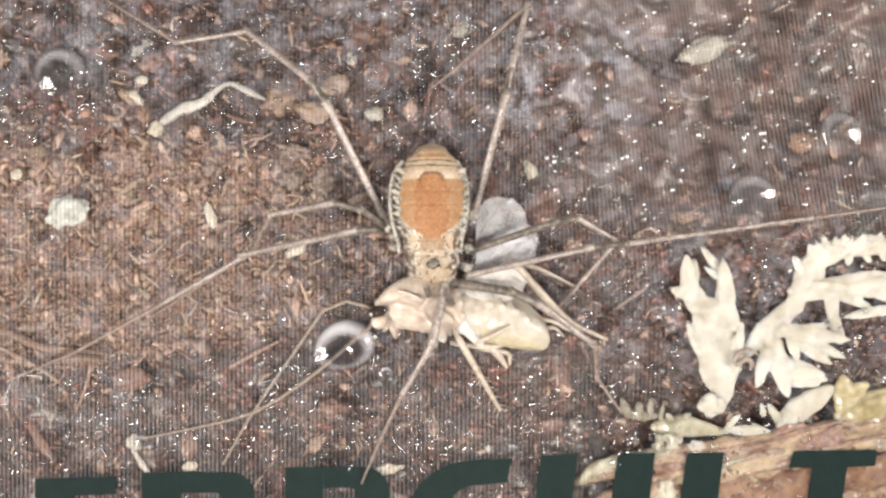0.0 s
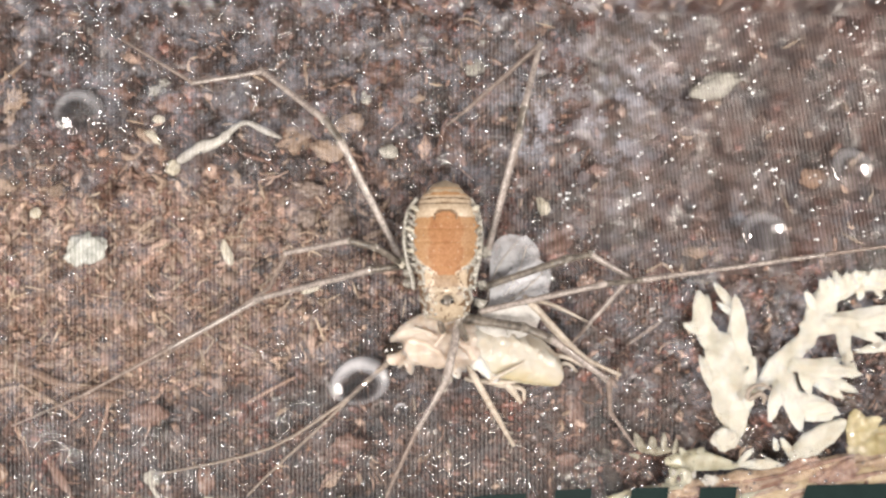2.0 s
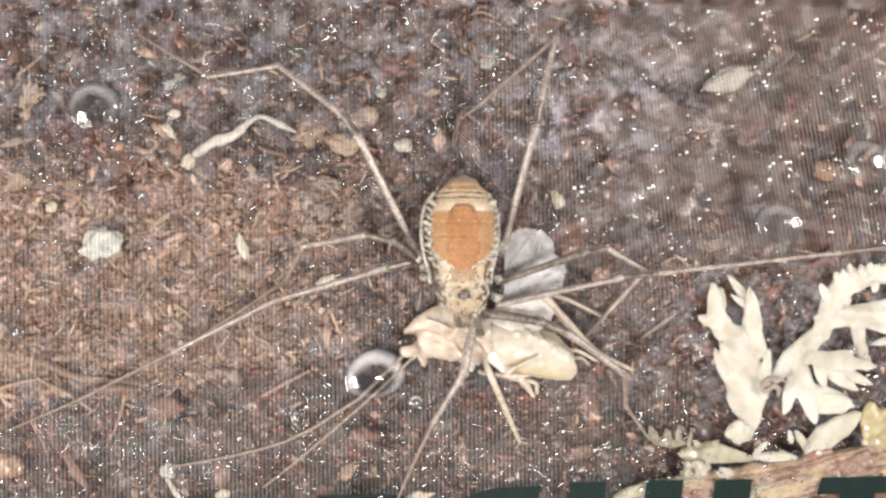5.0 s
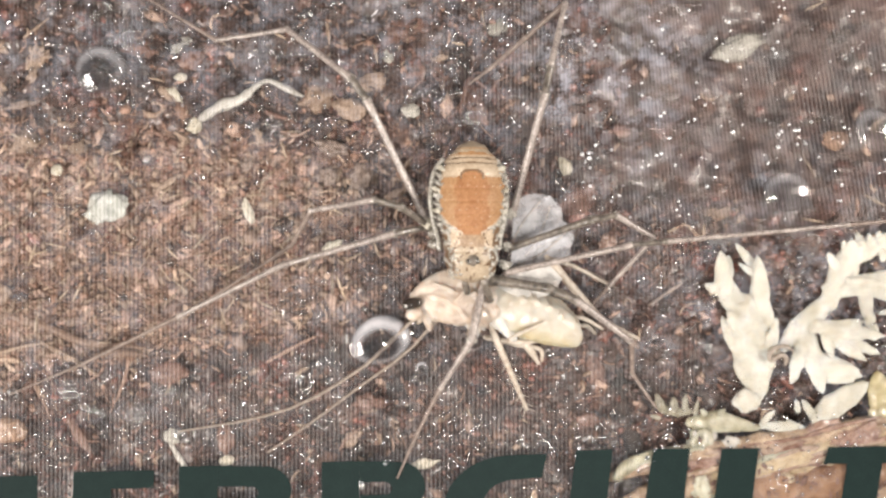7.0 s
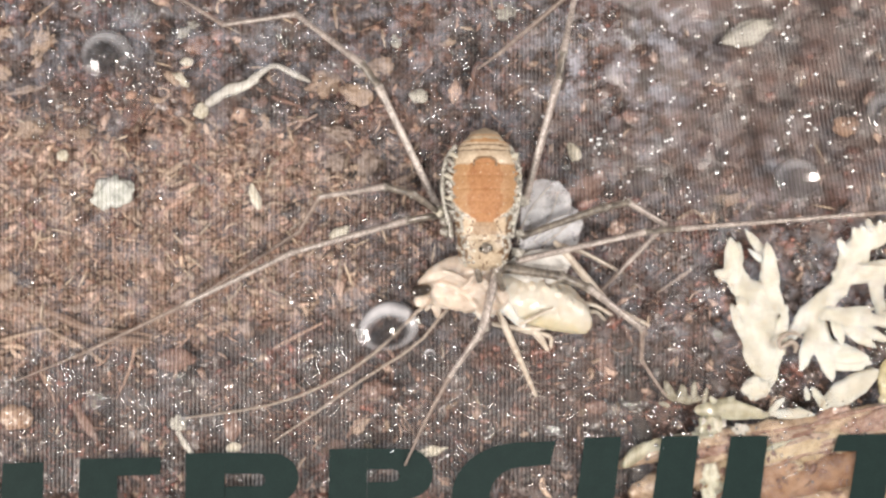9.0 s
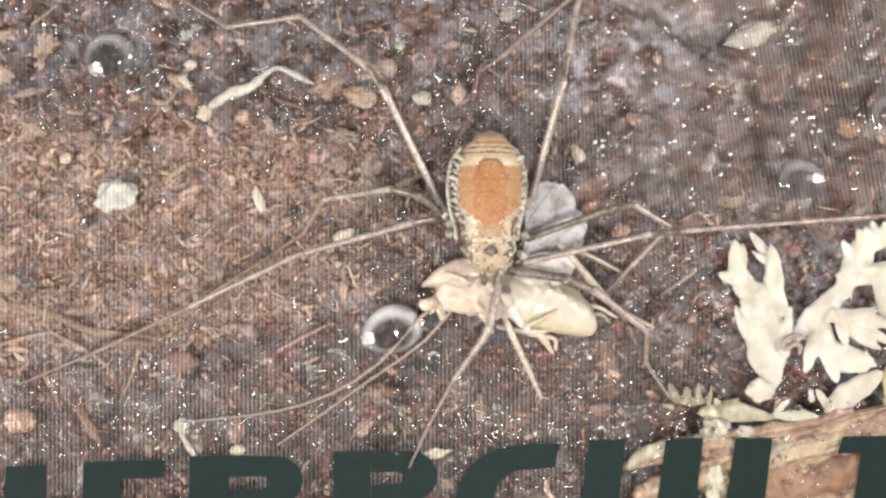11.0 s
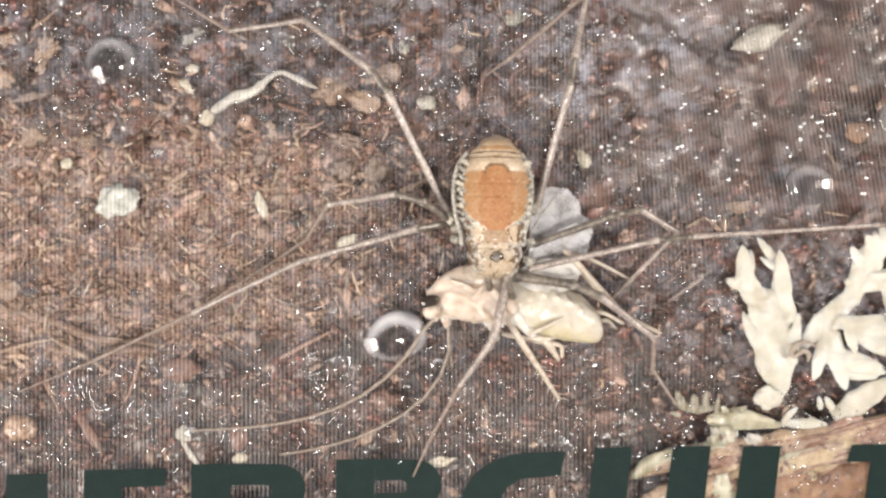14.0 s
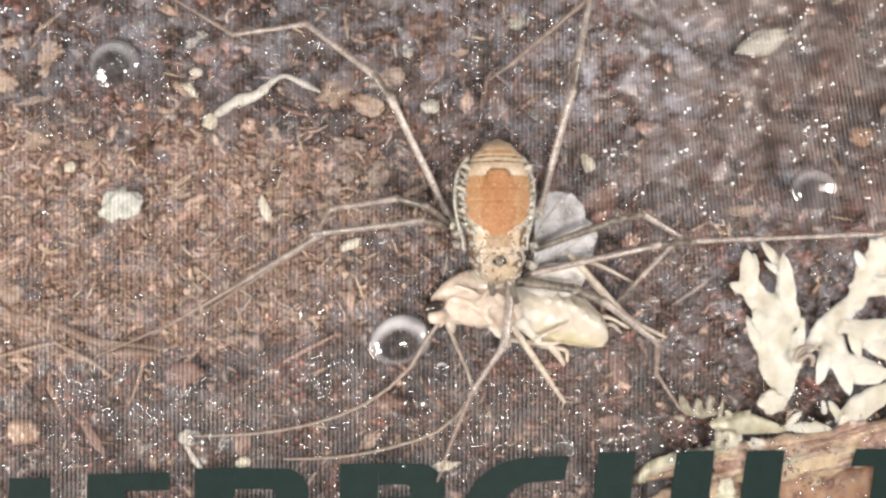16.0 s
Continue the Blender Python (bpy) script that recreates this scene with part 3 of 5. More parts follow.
def fogged(x, y):
    """Film haze: patches of condensation over an even painted haze that lifts the darks."""
    wob = 60 * noise.noise(Vector((x * 0.006, y * 0.006, 8.0)))
    f = 0.40 + 0.04 * smooth_step(900, 1150, x + wob) * smooth_step(430, 230, y + wob) + 0.35 * smooth_step(190, 90, y + wob)
    # the patch at (1480, 600) is haze painted to lighten gaps between moss fronds
    for cx, cy, rx, ry, k in ((250, 715, 120, 40, 0.5), (870, 690, 60, 80, 0.12), (560, 700, 70, 30, 0.25), (1020, 150, 34, 90, 1.2), (1150, 140, 50, 80, 0.8), (1420, 290, 30, 50, 1.3), (1480, 600, 130, 150, 0.45), (1190, 170, 45, 80, 0.8), (1285, 95, 30, 45, 0.9),
                            (410, 110, 60, 40, 0.5), (890, 230, 60, 60, 0.4), (1240, 80, 40, 50, 0.5)):
        f += k * math.exp(-(((x + wob - cx) / rx) ** 2 + ((y + wob - cy) / ry) ** 2))
    f *= 1 - 0.6 * smooth_step(600, 700, y)
    f *= 1 - 0.7 * math.exp(-(((x - 1030) / 130) ** 2 + ((y - 740) / 110) ** 2))
    return f * (1 - 0.8 * smooth_step(1150, 1420, x) * smooth_step(360, 200, y))


def ridged(x, y):
    """How strongly the rib and groove tints show: weakest over the moss and roots."""
    wet = smooth_step(1290, 1340, x) * smooth_step(600, 640, y) + smooth_step(1120, 1180, x) * smooth_step(690, 740, y)
    moss = smooth_step(1480, 1510, x) * smooth_step(380, 420, y) + smooth_step(1290, 1320, x) * smooth_step(1420, 1390, x) * smooth_step(420, 450, y)
    base = 0.85 - 0.12 * dryness(x, y) + 0.28 * smooth_step(600, 680, y) - 0.42 * smooth_step(440, 220, y) * smooth_step(1000, 800, x)
    base *= 1 - 0.45 * smooth_step(980, 1060, x) * smooth_step(420, 520, y)
    base *= 1 - 0.9 * smooth_step(1270, 1310, x) * smooth_step(395, 430, y)
    return max(0.04, base * (1 - min(1.0, wet)) * (1 - 0.9 * min(1.0, moss)))


def film():
    nx, ny = 120, 80
    grid = [(-700 + 3000 * i / nx, -560 + 1980 * j / ny) for j in range(ny + 1) for i in range(nx + 1)]
    q = nx + 1
    faces = [(j * q + i, (j + 1) * q + i, (j + 1) * q + i + 1, j * q + i + 1) for j in range(ny) for i in range(nx)]
    ob = shape("film", [P(x, y, -0.024) for x, y in grid], faces, film_mat, smooth=False)
    ob.data.attributes.new("fog", "FLOAT", "POINT").data.foreach_set("value", [fogged(x, y) for x, y in grid])
    ob.data.attributes.new("frost", "FLOAT", "POINT").data.foreach_set("value", [0.42 * smooth_step(900, 1300, x) * smooth_step(560, 300, y) for x, y in grid])
    ob.visible_shadow = False
    tagged(ob, "clear ribbed plastic film with patches of condensation", "plastic film", kind="structure")
    verts, faces, index, rows = [], [], [], 26
    for mat, start, tall in ((0, -98.0, 0.004), (1, -94.2, -0.018)):
        x = start
        while x < 1790:
            k = len(verts)
            for i in range(rows + 1):
                y = -60 + i * (960 / rows)
                q = x + lean(x, y)
                for dx, z in ((-1.7, -0.012), (0, tall), (1.7, -0.012)):
                    verts.append(P(q + dx, y, z))
            for i in range(rows):
                a = k + i * 3
                faces += [(a, a + 1, a + 4, a + 3), (a + 1, a + 2, a + 5, a + 4)]
                index += [mat, mat]
            x += 7.6
    lines = shape("film_ribs", verts, faces, [rib_mat, groove_mat], index=index)
    lines.data.attributes.new("ridge", "FLOAT", "POINT").data.foreach_set("value", [ridged(784 + v.x / U, 441 - v.y / U) for v in verts])
    lines.visible_shadow = False
    tagged(lines, "fine parallel ribs and grooves moulded in clear plastic film", "plastic film", kind="stuff")


film()


def printed_plate(loops, label):
    """A flat printed shape of one or more butted outlines, in plan units."""
    bm = bmesh.new()
    for loop in loops:
        bm.faces.new([bm.verts.new(P(x, y, 0.012)) for x, y in loop])
    bmesh.ops.remove_doubles(bm, verts=bm.verts, dist=1e-7)
    for f in bm.faces:
        f.normal_update()
        if f.normal.z < 0:
            f.normal_flip()
    bmesh.ops.triangulate(bm, faces=bm.faces)
    me = bpy.data.meshes.new("printed_mark")
    bm.to_mesh(me)
    bm.free()
    me.materials.append(print_mat)
    ob = new("printed_mark", me)
    ob.modifiers.new("ink", "SOLIDIFY").thickness = 0.006 * MM
    return tagged(ob, label, "printed mark", "printed marks on the film")


def arc(cx, cy, rx, ry, a0, a1, n=10):
    return [(cx + rx * math.cos(radians(a0 + (a1 - a0) * i / n)), cy - ry * math.sin(radians(a0 + (a1 - a0) * i / n))) for i in range(n + 1)]


def bowl(x, y, wide, thick):
    """The upright and the round shoulder of a mark, butted end to end."""
    right = x + wide - 46
    inner = [(right - 26 + 12 * math.cos(radians(a)), y + 48 - 11 * math.sin(radians(a))) for a in range(-90, 91, 20)]
    outer = [(right + 46 * math.cos(radians(a)), y + 45 - 45 * math.sin(radians(a))) for a in range(90, -61, -10)]
    return [[(x, 975), (x + 1, y), (x + thick, y - 1), (x + thick - 2, 975)],
            [(x + thick, y - 1), *outer, (right - 20, y + 97), (x + thick, y + 98), (x + thick, y + 60), *inner, (x + thick, y + 37)]]


def print_marks():
    what = "dark green printed mark on clear film"
    base = 975
    printed_plate([[(16, 847), (90, 845), (88, base), (10, base)]], what)
    printed_plate([[(154, 839), (300, 836), (299, 868), (222, 870), (222, base), (150, base)]], what)
    printed_plate(bowl(343, 829, 204, 72), what)
    printed_plate(bowl(600, 821, 188, 70), what)
    printed_plate([[*arc(945, 906, 124, 97, 92, 270, 16), (1000, 1003), (1000, 960), *arc(948, 906, 58, 52, 250, 100, 12), (998, 850), (1008, 807)]], what)
    printed_plate([[(1060, 801), (1126, 799), (1106, base), (1036, base)]], what)
    printed_plate([[(1198, 798), (1265, 797), (1245, base), (1172, base)]], what)
    printed_plate([[(1322, 798), (1389, 797), (1367, base), (1296, base)]], what)
    printed_plate([[(1515, 795), (1665, 793), (1662, 823), (1612, 824), (1588, base), (1524, base), (1548, 825), (1505, 826)]], what)


print_marks()


# ---------------------------------------------------------------- water drops
def drop(x, y, rx, ry, high, turn, seed, strength):
    """A sessile drop: a flattened cap with a rounded rim, sitting on the film."""
    verts, faces, seg, rows = [], [], 40, 12
    rot = Matrix.Rotation(turn, 3, "Z")
    c = P(x, y, 0.0)
    for i in range(rows + 1):
        a = (i / rows) * 1.25
        r, z = math.sin(a) / math.sin(1.25), (math.cos(a) - math.cos(1.25)) / (1 - math.cos(1.25))
        for k in range(seg):
            w = 2 * math.pi * k / seg
            wob = 1 + 0.04 * math.sin(2 * w + seed) + 0.025 * math.sin(3 * w + seed * 2)
            verts.append(rot @ Vector((r * rx * U * math.cos(w) * wob, r * ry * U * math.sin(w) * wob, z * high * MM + 0.014 * MM)) + c)
    for i in range(rows):
        for k in range(seg):
            faces.append((i * seg + k, (i + 1) * seg + k, (i + 1) * seg + (k + 1) % seg, i * seg + (k + 1) % seg))
    faces.append(tuple(rows * seg + k for k in range(seg)))
    ob = shape("water_drop", verts, faces, water_mat)
    # bent light painted as a white veil inside the rim, thick on its upper side and fading inwards
    rv, rf, rim_glow, inner = [], [], [], 14
    for i in range(inner + 1):
        rr = 0.40 + 0.58 * i / inner
        for k in range(seg):
            w = 2 * math.pi * k / seg
            wob = 1 + 0.04 * math.sin(2 * w + seed) + 0.025 * math.sin(3 * w + seed * 2)
            z = (math.sqrt(max(0.0, 1 - (rr * math.sin(1.25)) ** 2)) - math.cos(1.25)) / (1 - math.cos(1.25))
            rv.append(rot @ Vector((rr * rx * U * math.cos(w) * wob, rr * ry * U * math.sin(w) * wob, z * high * MM + 0.020 * MM)) + c)
            up = 0.5 + 0.5 * math.sin(w + turn)
            wide = 0.10 + 0.16 * up
            band = math.exp(-((rr - 0.97 + wide) / wide) ** 2)
            rim_glow.append(band * (strength * (0.75 * up ** 1.2 + 0.25 * smooth_step(0.7, 0.9, strength))) * smooth_step(0.99, 0.93, rr))
    for i in range(inner):
        for k in range(seg):
            rf.append((i * seg + k, (i + 1) * seg + k, (i + 1) * seg + (k + 1) % seg, i * seg + (k + 1) % seg))
    rim = shape("rim", rv, rf, rim_glow_mat, ob, label="white veil painted as bright bent light along the drop's edge")
    rim.data.attributes.new("rim_glow", "FLOAT", "POINT").data.foreach_set("value", rim_glow)
    return tagged(ob, "round clear water drop on the film", "water drop", "water drops on the film")


for d in ((203, 113, 46, 44, 0.46, 0, 1, 0.72), (708, 602, 56, 47, 0.50, 0.35, 2, 1.0), (1440, 334, 42, 36, 0.22, 0, 3, 0.36), (1600, 222, 36, 40, 0.22, 0.5, 4, 0.36),
          (782, 652, 13, 11, 0.12, 0, 5, 0.8), (345, 772, 12, 11, 0.12, 0, 6, 0.6)):
    drop(*d)


# ---------------------------------------------------------------- plant bits under the film
def pressed(piece):
    """What touches the film from below is pressed flat against it."""
    for p in piece[0]:
        if p.z > -0.10 * MM:
            p.z = (-0.10 + 0.06 * math.tanh((p.z / MM + 0.10) / 0.5)) * MM
    return piece


def lump(name, x, y, rx, ry, z, mat, label, category, seed, turn=0.0, rough=0.32, high=0.5, level=4):
    ob = shape(name, *pressed(blob(P(x, y, z), (rx * U, ry * U, min(rx, ry) * U * high), seed, rough, level, turn)), mat)
    return tagged(ob, label, category)


def strand(name, pts, radii, mat, label, category, sides=8, flat=0.7, steps=5):
    line = spline([P(*p) for p in pts], steps)
    n = len(line)
    rs = [np.interp(i / (n - 1) * (len(radii) - 1), range(len(radii)), radii) * U for i in range(n)]
    rs = [r * (1 + 0.35 * noise.noise(p * 3000)) for r, p in zip(rs, line)]
    piece = tube(line, rs, sides, flat)
    return tagged(shape(name, *(pressed(piece) if max(p[2] for p in pts) < 0 else piece), mat), label, category)


lump("stone", 214, 362, 35, 27, -0.38, green_stone_mat, "rough pale green-grey stone in the soil", "stone", 1, 0.3, 0.45)
lump("stone", 1350, 76, 46, 22, -1.5, pale_stone_mat, "pale grey stone deep in the soil", "stone", 2, 0.4)
# this lump is put in for a blurred pale highlight on the soil
lump("stone", 1527, 242, 24, 18, -1.0, orange_stone_mat, "glossy orange-brown lump standing for a blurred highlight", "stone", 3)
lump("stone", 652, 186, 29, 19, -0.4, tan_chip_mat, "flat tan stone in dark peat", "stone", 4, -0.3)
lump("stone", 690, 138, 27, 17, -0.45, tan_chip_mat, "flat tan stone in dark peat", "stone", 5, 0.2)
lump("stone", 762, 189, 16, 13, -0.4, pale_stone_mat, "small whitish stone in dark peat", "stone", 6)
lump("stone", 922, 38, 32, 19, -0.7, pale_stone_mat, "blurred whitish stone in wet peat", "stone", 7)
lump("stone", 67, 247, 21, 21, -0.4, tan_chip_mat, "round tan stone in dry coir", "stone", 8)
lump("stone", 366, 97, 22, 16, -0.4, bark_mat, "dull red stone in dark peat", "stone", 9, 0.4)
lump("stone", 590, 165, 30, 26, -0.6, tan_chip_mat, "beige crumbly stone in dark peat", "stone", 10, 0.5, 0.7)
lump("stone", 20, 520, 22, 17, -0.35, tan_chip_mat, "pale tan stone in dry coir", "stone", 11)
lump("stone", 40, 765, 28, 22, -0.5, orange_stone_mat, "dull orange stone in wet peat", "stone", 12)
lump("seed", 1040, 289, 11, 17, -0.35, white_bit_mat, "small white oval seed", "seed", 13, 0.3)
lump("seed", 124, 296, 11, 9, -0.25, white_bit_mat, "small white angular seed", "seed", 14, 0.6)
lump("seed", 347, 128, 11, 7, -0.3, white_bit_mat, "small white seed in dark peat", "seed", 15)
lump("seed", 332, 775, 15, 14, -0.15, pale_stone_mat, "round pale seed head", "seed", 16)
lump("seed", 430, 819, 13, 10, -0.25, white_bit_mat, "small cream seed in wet peat", "seed", 17)
lump("seed", 1366, 712, 22, 20, -0.3, moss_mat, "round cream bud by dry moss", "seed", 18)
lump("seed", 620, 433, 20, 9, -0.25, white_bit_mat, "cream husk lying on coir", "seed", 19, 0.35)
lump("bark_chip", 270, 80, 30, 11, -0.35, bark_mat, "thin reddish bark chip in dark peat", "bark chip", 20, -0.1, high=0.35)
lump("bark_chip", 165, 775, 9, 38, -0.35, bark_mat, "long reddish bark chip in wet peat", "bark chip", 21, 0.55, high=0.4)
lump("bark_chip", 325, 660, 34, 20, -0.35, bark_mat, "dull red bark chip in wet peat", "bark chip", 22, high=0.35)
lump("bark_chip", 347, 257, 26, 11, -0.4, bark_mat, "reddish bark chip in coir", "bark chip", 23, -0.5, high=0.3)
lump("bark_chip", 428, 780, 16, 24, -0.5, bark_mat, "brown bark chip in wet peat", "bark chip", 24, high=0.4)
lump("bark_chip", 1060, 350, 38, 26, -0.6, bark_mat, "red-brown bark chip behind the insect wing", "bark chip", 25, 0.5, high=0.35)
lump("bark_chip", 1095, 660, 16, 40, -0.6, bark_mat, "red-brown bark strip in wet peat", "bark chip", 26, 0.2, high=0.4)
lump("bark_chip", 760, 45, 44, 22, -0.7, bark_mat, "dark red bark chip in wet peat", "bark chip", 27, high=0.4)
lump("bark_chip", 85, 95, 14, 26, -0.4, tan_chip_mat, "tan bark sliver in peat", "bark chip", 28, -0.4, high=0.4)
lump("bark_chip", 320, 322, 24, 5, -0.25, tan_chip_mat, "pale straw sliver on coir", "straw", 29, 0.62)
lump("bark_chip", 325, 158, 22, 10, -0.3, tan_chip_mat, "pale curled bark sliver", "bark chip", 30, -0.5)
lump("bark_chip", 468, 368, 8, 23, -0.25, white_bit_mat, "cream wood splinter on coir", "splinter", 31, 0.35)
lump("bark_chip", 1080, 745, 20, 12, -0.5, bark_mat, "reddish brown bark crumb in wet peat", "bark chip", 32)

strand("rootlet", [(385, 202, -0.25), (420, 180, -0.22), (455, 168, -0.2), (485, 143, -0.2), (507, 135, -0.2), (540, 150, -0.2), (568, 163, -0.2)],
       (9, 11, 8, 6, 4, 7, 1.5), rootlet_mat, "whitish shrivelled rootlet lying on peat", "rootlet")
lump("seed", 373, 216, 13, 13, -0.25, white_bit_mat, "small cream bulb at a rootlet's end", "seed", 40)
strand("root", [(-60, 545, -0.5), (40, 560, -0.35), (110, 580, -0.3), (170, 605, -0.3), (240, 612, -0.35), (285, 618, -0.4)],
       (9, 10, 9, 8, 6, 3), red_root_mat, "long brown root in dry coir", "root")
strand("root", [(190, 628, -0.25), (230, 624, -0.22), (275, 628, -0.25)], (4, 11, 4), red_root_mat, "short reddish spindle root on coir", "root")
strand("root", [(95, 605, -0.22), (125, 622, -0.2), (160, 640, -0.2), (195, 665, -0.25)], (3, 5, 4, 2), tan_chip_mat, "pale curled root on coir", "root")
strand("root", [(-40, 640, -0.3), (20, 625, -0.28), (70, 612, -0.25), (120, 606, -0.25)], (3, 4, 3, 2), tan_chip_mat, "pale thin root on coir", "root")
strand("root", [(505, 640, -0.3), (550, 615, -0.25), (590, 595, -0.25)], (3, 4, 2), fibre_mat, "thin tan root across wet peat", "root")
strand("root", [(1190, 540, -0.4), (1220, 520, -0.35), (1250, 500, -0.4)], (2, 4, 2), thin_leg_mat, "faint grey rootlet in wet peat", "rootlet")
strand("root", [(845, 225, -0.35), (855, 175, -0.3), (868, 130, -0.3), (900, 150, -0.35)], (4, 5, 4, 2), bark_mat, "reddish forked root in wet peat", "root")
strand("root", [(330, 790, -0.2), (345, 815, -0.25), (360, 835, -0.3)], (4, 6, 3), rootlet_mat, "short grey stalk in wet peat", "stalk")
# smaller debris that can be told apart round the animals
for x, y, rx, ry, z, m, what, kind, turn, high in (
        (488, 235, 6, 14, -0.22, tan_chip_mat, "small tan bean-shaped seed in coir", "seed", 0.25, 0.6), (465, 283, 10, 13, -0.28, flake_mat, "dull tan crumb of bark in coir", "bark chip", -0.5, 0.4),
        (620, 256, 30, 13, -0.3, flake_mat, "crumbling pale cluster of coir pith", "coir", -0.15, 0.5), (610, 306, 17, 14, -0.22, flake_mat, "thin pale flake in coir", "plant debris", 0.3, 0.2),
        (672, 312, 14, 21, -0.2, flake_mat, "thin whitish flake in coir", "plant debris", -0.2, 0.2), (566, 296, 8, 11, -0.2, fibre_mat, "small brown husk in coir", "husk", 0.1, 0.6),
        (95, 95, 19, 9, -0.25, tan_chip_mat, "rough tan bark chip in peat", "bark chip", 0.5, 0.5), (80, 124, 7, 15, -0.28, tan_chip_mat, "thin tan bark tail in peat", "bark chip", -0.5, 0.4),
        (20, 76, 20, 12, -0.3, tan_chip_mat, "pale tan bark chip in peat", "bark chip", 0.3, 0.4), (10, 145, 16, 20, -0.3, tan_chip_mat, "dull tan chip in peat", "bark chip", 0.8, 0.4),
        (342, 75, 13, 7, -0.2, pale_stone_mat, "pale wet flake in peat", "plant debris", 0.4, 0.4), (358, 62, 9, 7, -0.2, pale_stone_mat, "small pale wet flake in peat", "plant debris", 0.0, 0.5),
        (337, 160, 16, 6, -0.16, white_bit_mat, "white curled wedge of plant skin", "plant debris", -0.75, 0.5), (770, 96, 40, 50, -0.72, bark_mat, "large dull red bark chip in wet peat", "bark chip", 0.2, 0.2),
        (815, 94, 13, 6, -0.3, tan_chip_mat, "small tan sliver in wet peat", "bark chip", 0.2, 0.4), (721, 92, 7, 11, -0.3, pale_stone_mat, "small whitish flake in wet peat", "plant debris", 0.4, 0.4),
        (876, 176, 18, 36, -0.5, bark_mat, "red bark strip in wet peat", "bark chip", 0.25, 0.3), (1312, 374, 34, 9, -0.9, tan_chip_mat, "tan plant scrap behind the film", "plant debris", 0.1, 0.3),
        (1356, 402, 15, 24, -0.9, tan_chip_mat, "tan bark triangle behind dry moss", "bark chip", -0.2, 0.3), (1115, 425, 15, 12, -0.4, wet_root_mat, "pinkish crumb in wet peat", "plant debris", 0.2, 0.5),
        (686, 715, 26, 14, -0.35, bark_mat, "reddish wet crumb of bark", "bark chip", 0.1, 0.35), (782, 826, 22, 9, -0.2, white_bit_mat, "cream husk beside the printed marks", "husk", 0.15, 0.4),
        (655, 780, 18, 10, -0.3, tan_chip_mat, "tan crumb in wet peat", "bark chip", 0.6, 0.4), (60, 178, 28, 6, -0.3, flake_mat, "dull wet sliver in peat", "plant debris", 0.2, 0.3),
        (740, 335, 22, 6, -0.25, tan_chip_mat, "tan sliver in wet peat beside a leg", "bark chip", 0.5, 0.4), (1030, 470, 16, 22, -0.4, bark_mat, "red-brown bark crumb behind the prey", "bark chip", 0.3, 0.4)):
    lump("plant_scrap", x, y, rx * 0.9, ry * 0.85, z, m, what, kind, x * 0.13 + y, turn, 1.0, high, 4)
for pts, r, m, what in (
        ([(527, 242), (545, 233), (560, 232), (580, 222)], 3.4, scrap_mat, "pale branched fibre on coir"), ([(540, 248), (550, 240), (553, 231)], 2.6, scrap_mat, "short side branch of a pale fibre"),
        ([(528, 226), (540, 228), (548, 233)], 2.4, scrap_mat, "short pale fibre end on coir"), ([(598, 336), (612, 333), (628, 336), (634, 342)], 2.4, curl_mat, "pale curled fibre on coir"),
        ([(605, 352), (618, 348), (626, 341)], 2.0, curl_mat, "thin pale fibre on coir"), ([(693, 232), (690, 244), (684, 256)], 2.2, scrap_mat, "pale splinter in coir"),
        ([(64, 56), (84, 42), (108, 22)], 3.6, tan_chip_mat, "tan splinter in dark peat"), ([(66, 58), (72, 46), (70, 40)], 2.8, tan_chip_mat, "short tan splinter in dark peat"),
        ([(610, 30), (613, 48), (615, 68)], 3.2, tan_chip_mat, "pale straw piece in wet peat"), ([(1226, 408), (1240, 400), (1256, 392)], 3.0, root_mat, "tan forked rootlet behind the film"),
        ([(1254, 391), (1268, 402), (1286, 416)], 3.0, root_mat, "tan rootlet fork behind the film"), ([(1291, 394), (1290, 407), (1291, 420)], 3.2, root_mat, "short tan root stub behind the film"),
        ([(634, 800), (645, 780), (672, 760)], 2.4, fibre_mat, "thin tan fibre in wet peat"), ([(542, 862), (550, 848), (560, 836)], 2.6, tan_chip_mat, "pale fibre between the printed marks"),
        ([(1062, 474), (1085, 480), (1110, 494), (1132, 508)], 3.0, thin_leg_mat, "faint brown rootlet in wet peat"), ([(500, 190), (520, 198), (545, 205), (558, 222)], 5.0, bark_mat, "reddish fibrous strand in coir"),
        ([(470, 250), (480, 246), (488, 252)], 1.8, curl_mat, "tiny pale curl on coir"), ([(320, 700), (327, 686), (326, 672)], 1.8, fibre_mat, "curved thin fibre under the film")):
    strand("rootlet", [(x, y, -0.2) for x, y in pts], (0.7 * r, r, 0.5 * r), m, what, "rootlet", 6, 0.5, 4)
rnd = random.Random(19)
for k in range(20):                               # a tangle of pale roots in the dry coir
    x, y, w = rnd.uniform(-60, 300), rnd.uniform(470, 660), rnd.uniform(-1.6, 1.6)
    pts, n = [], rnd.choice((3, 4, 5))
    for i in range(n):
        pts.append((x, y, soil_height(x, y) + 0.16 + 0.05 * math.sin(i * 2.0 + k)))
        w += rnd.uniform(-0.7, 0.7)
        x, y = x + 26 * math.cos(w), y + 34 * math.sin(w)
    pts = [(a, b, min(c, -0.12)) for a, b, c in pts]
    strand("root", pts, (1.0, rnd.uniform(1.6, 3.6), 1.0), (tan_chip_mat, fibre_mat, red_root_mat, shred_mat)[k % 4], "thin tangled pale root in dry coir", "root", 6, 0.6, 4)
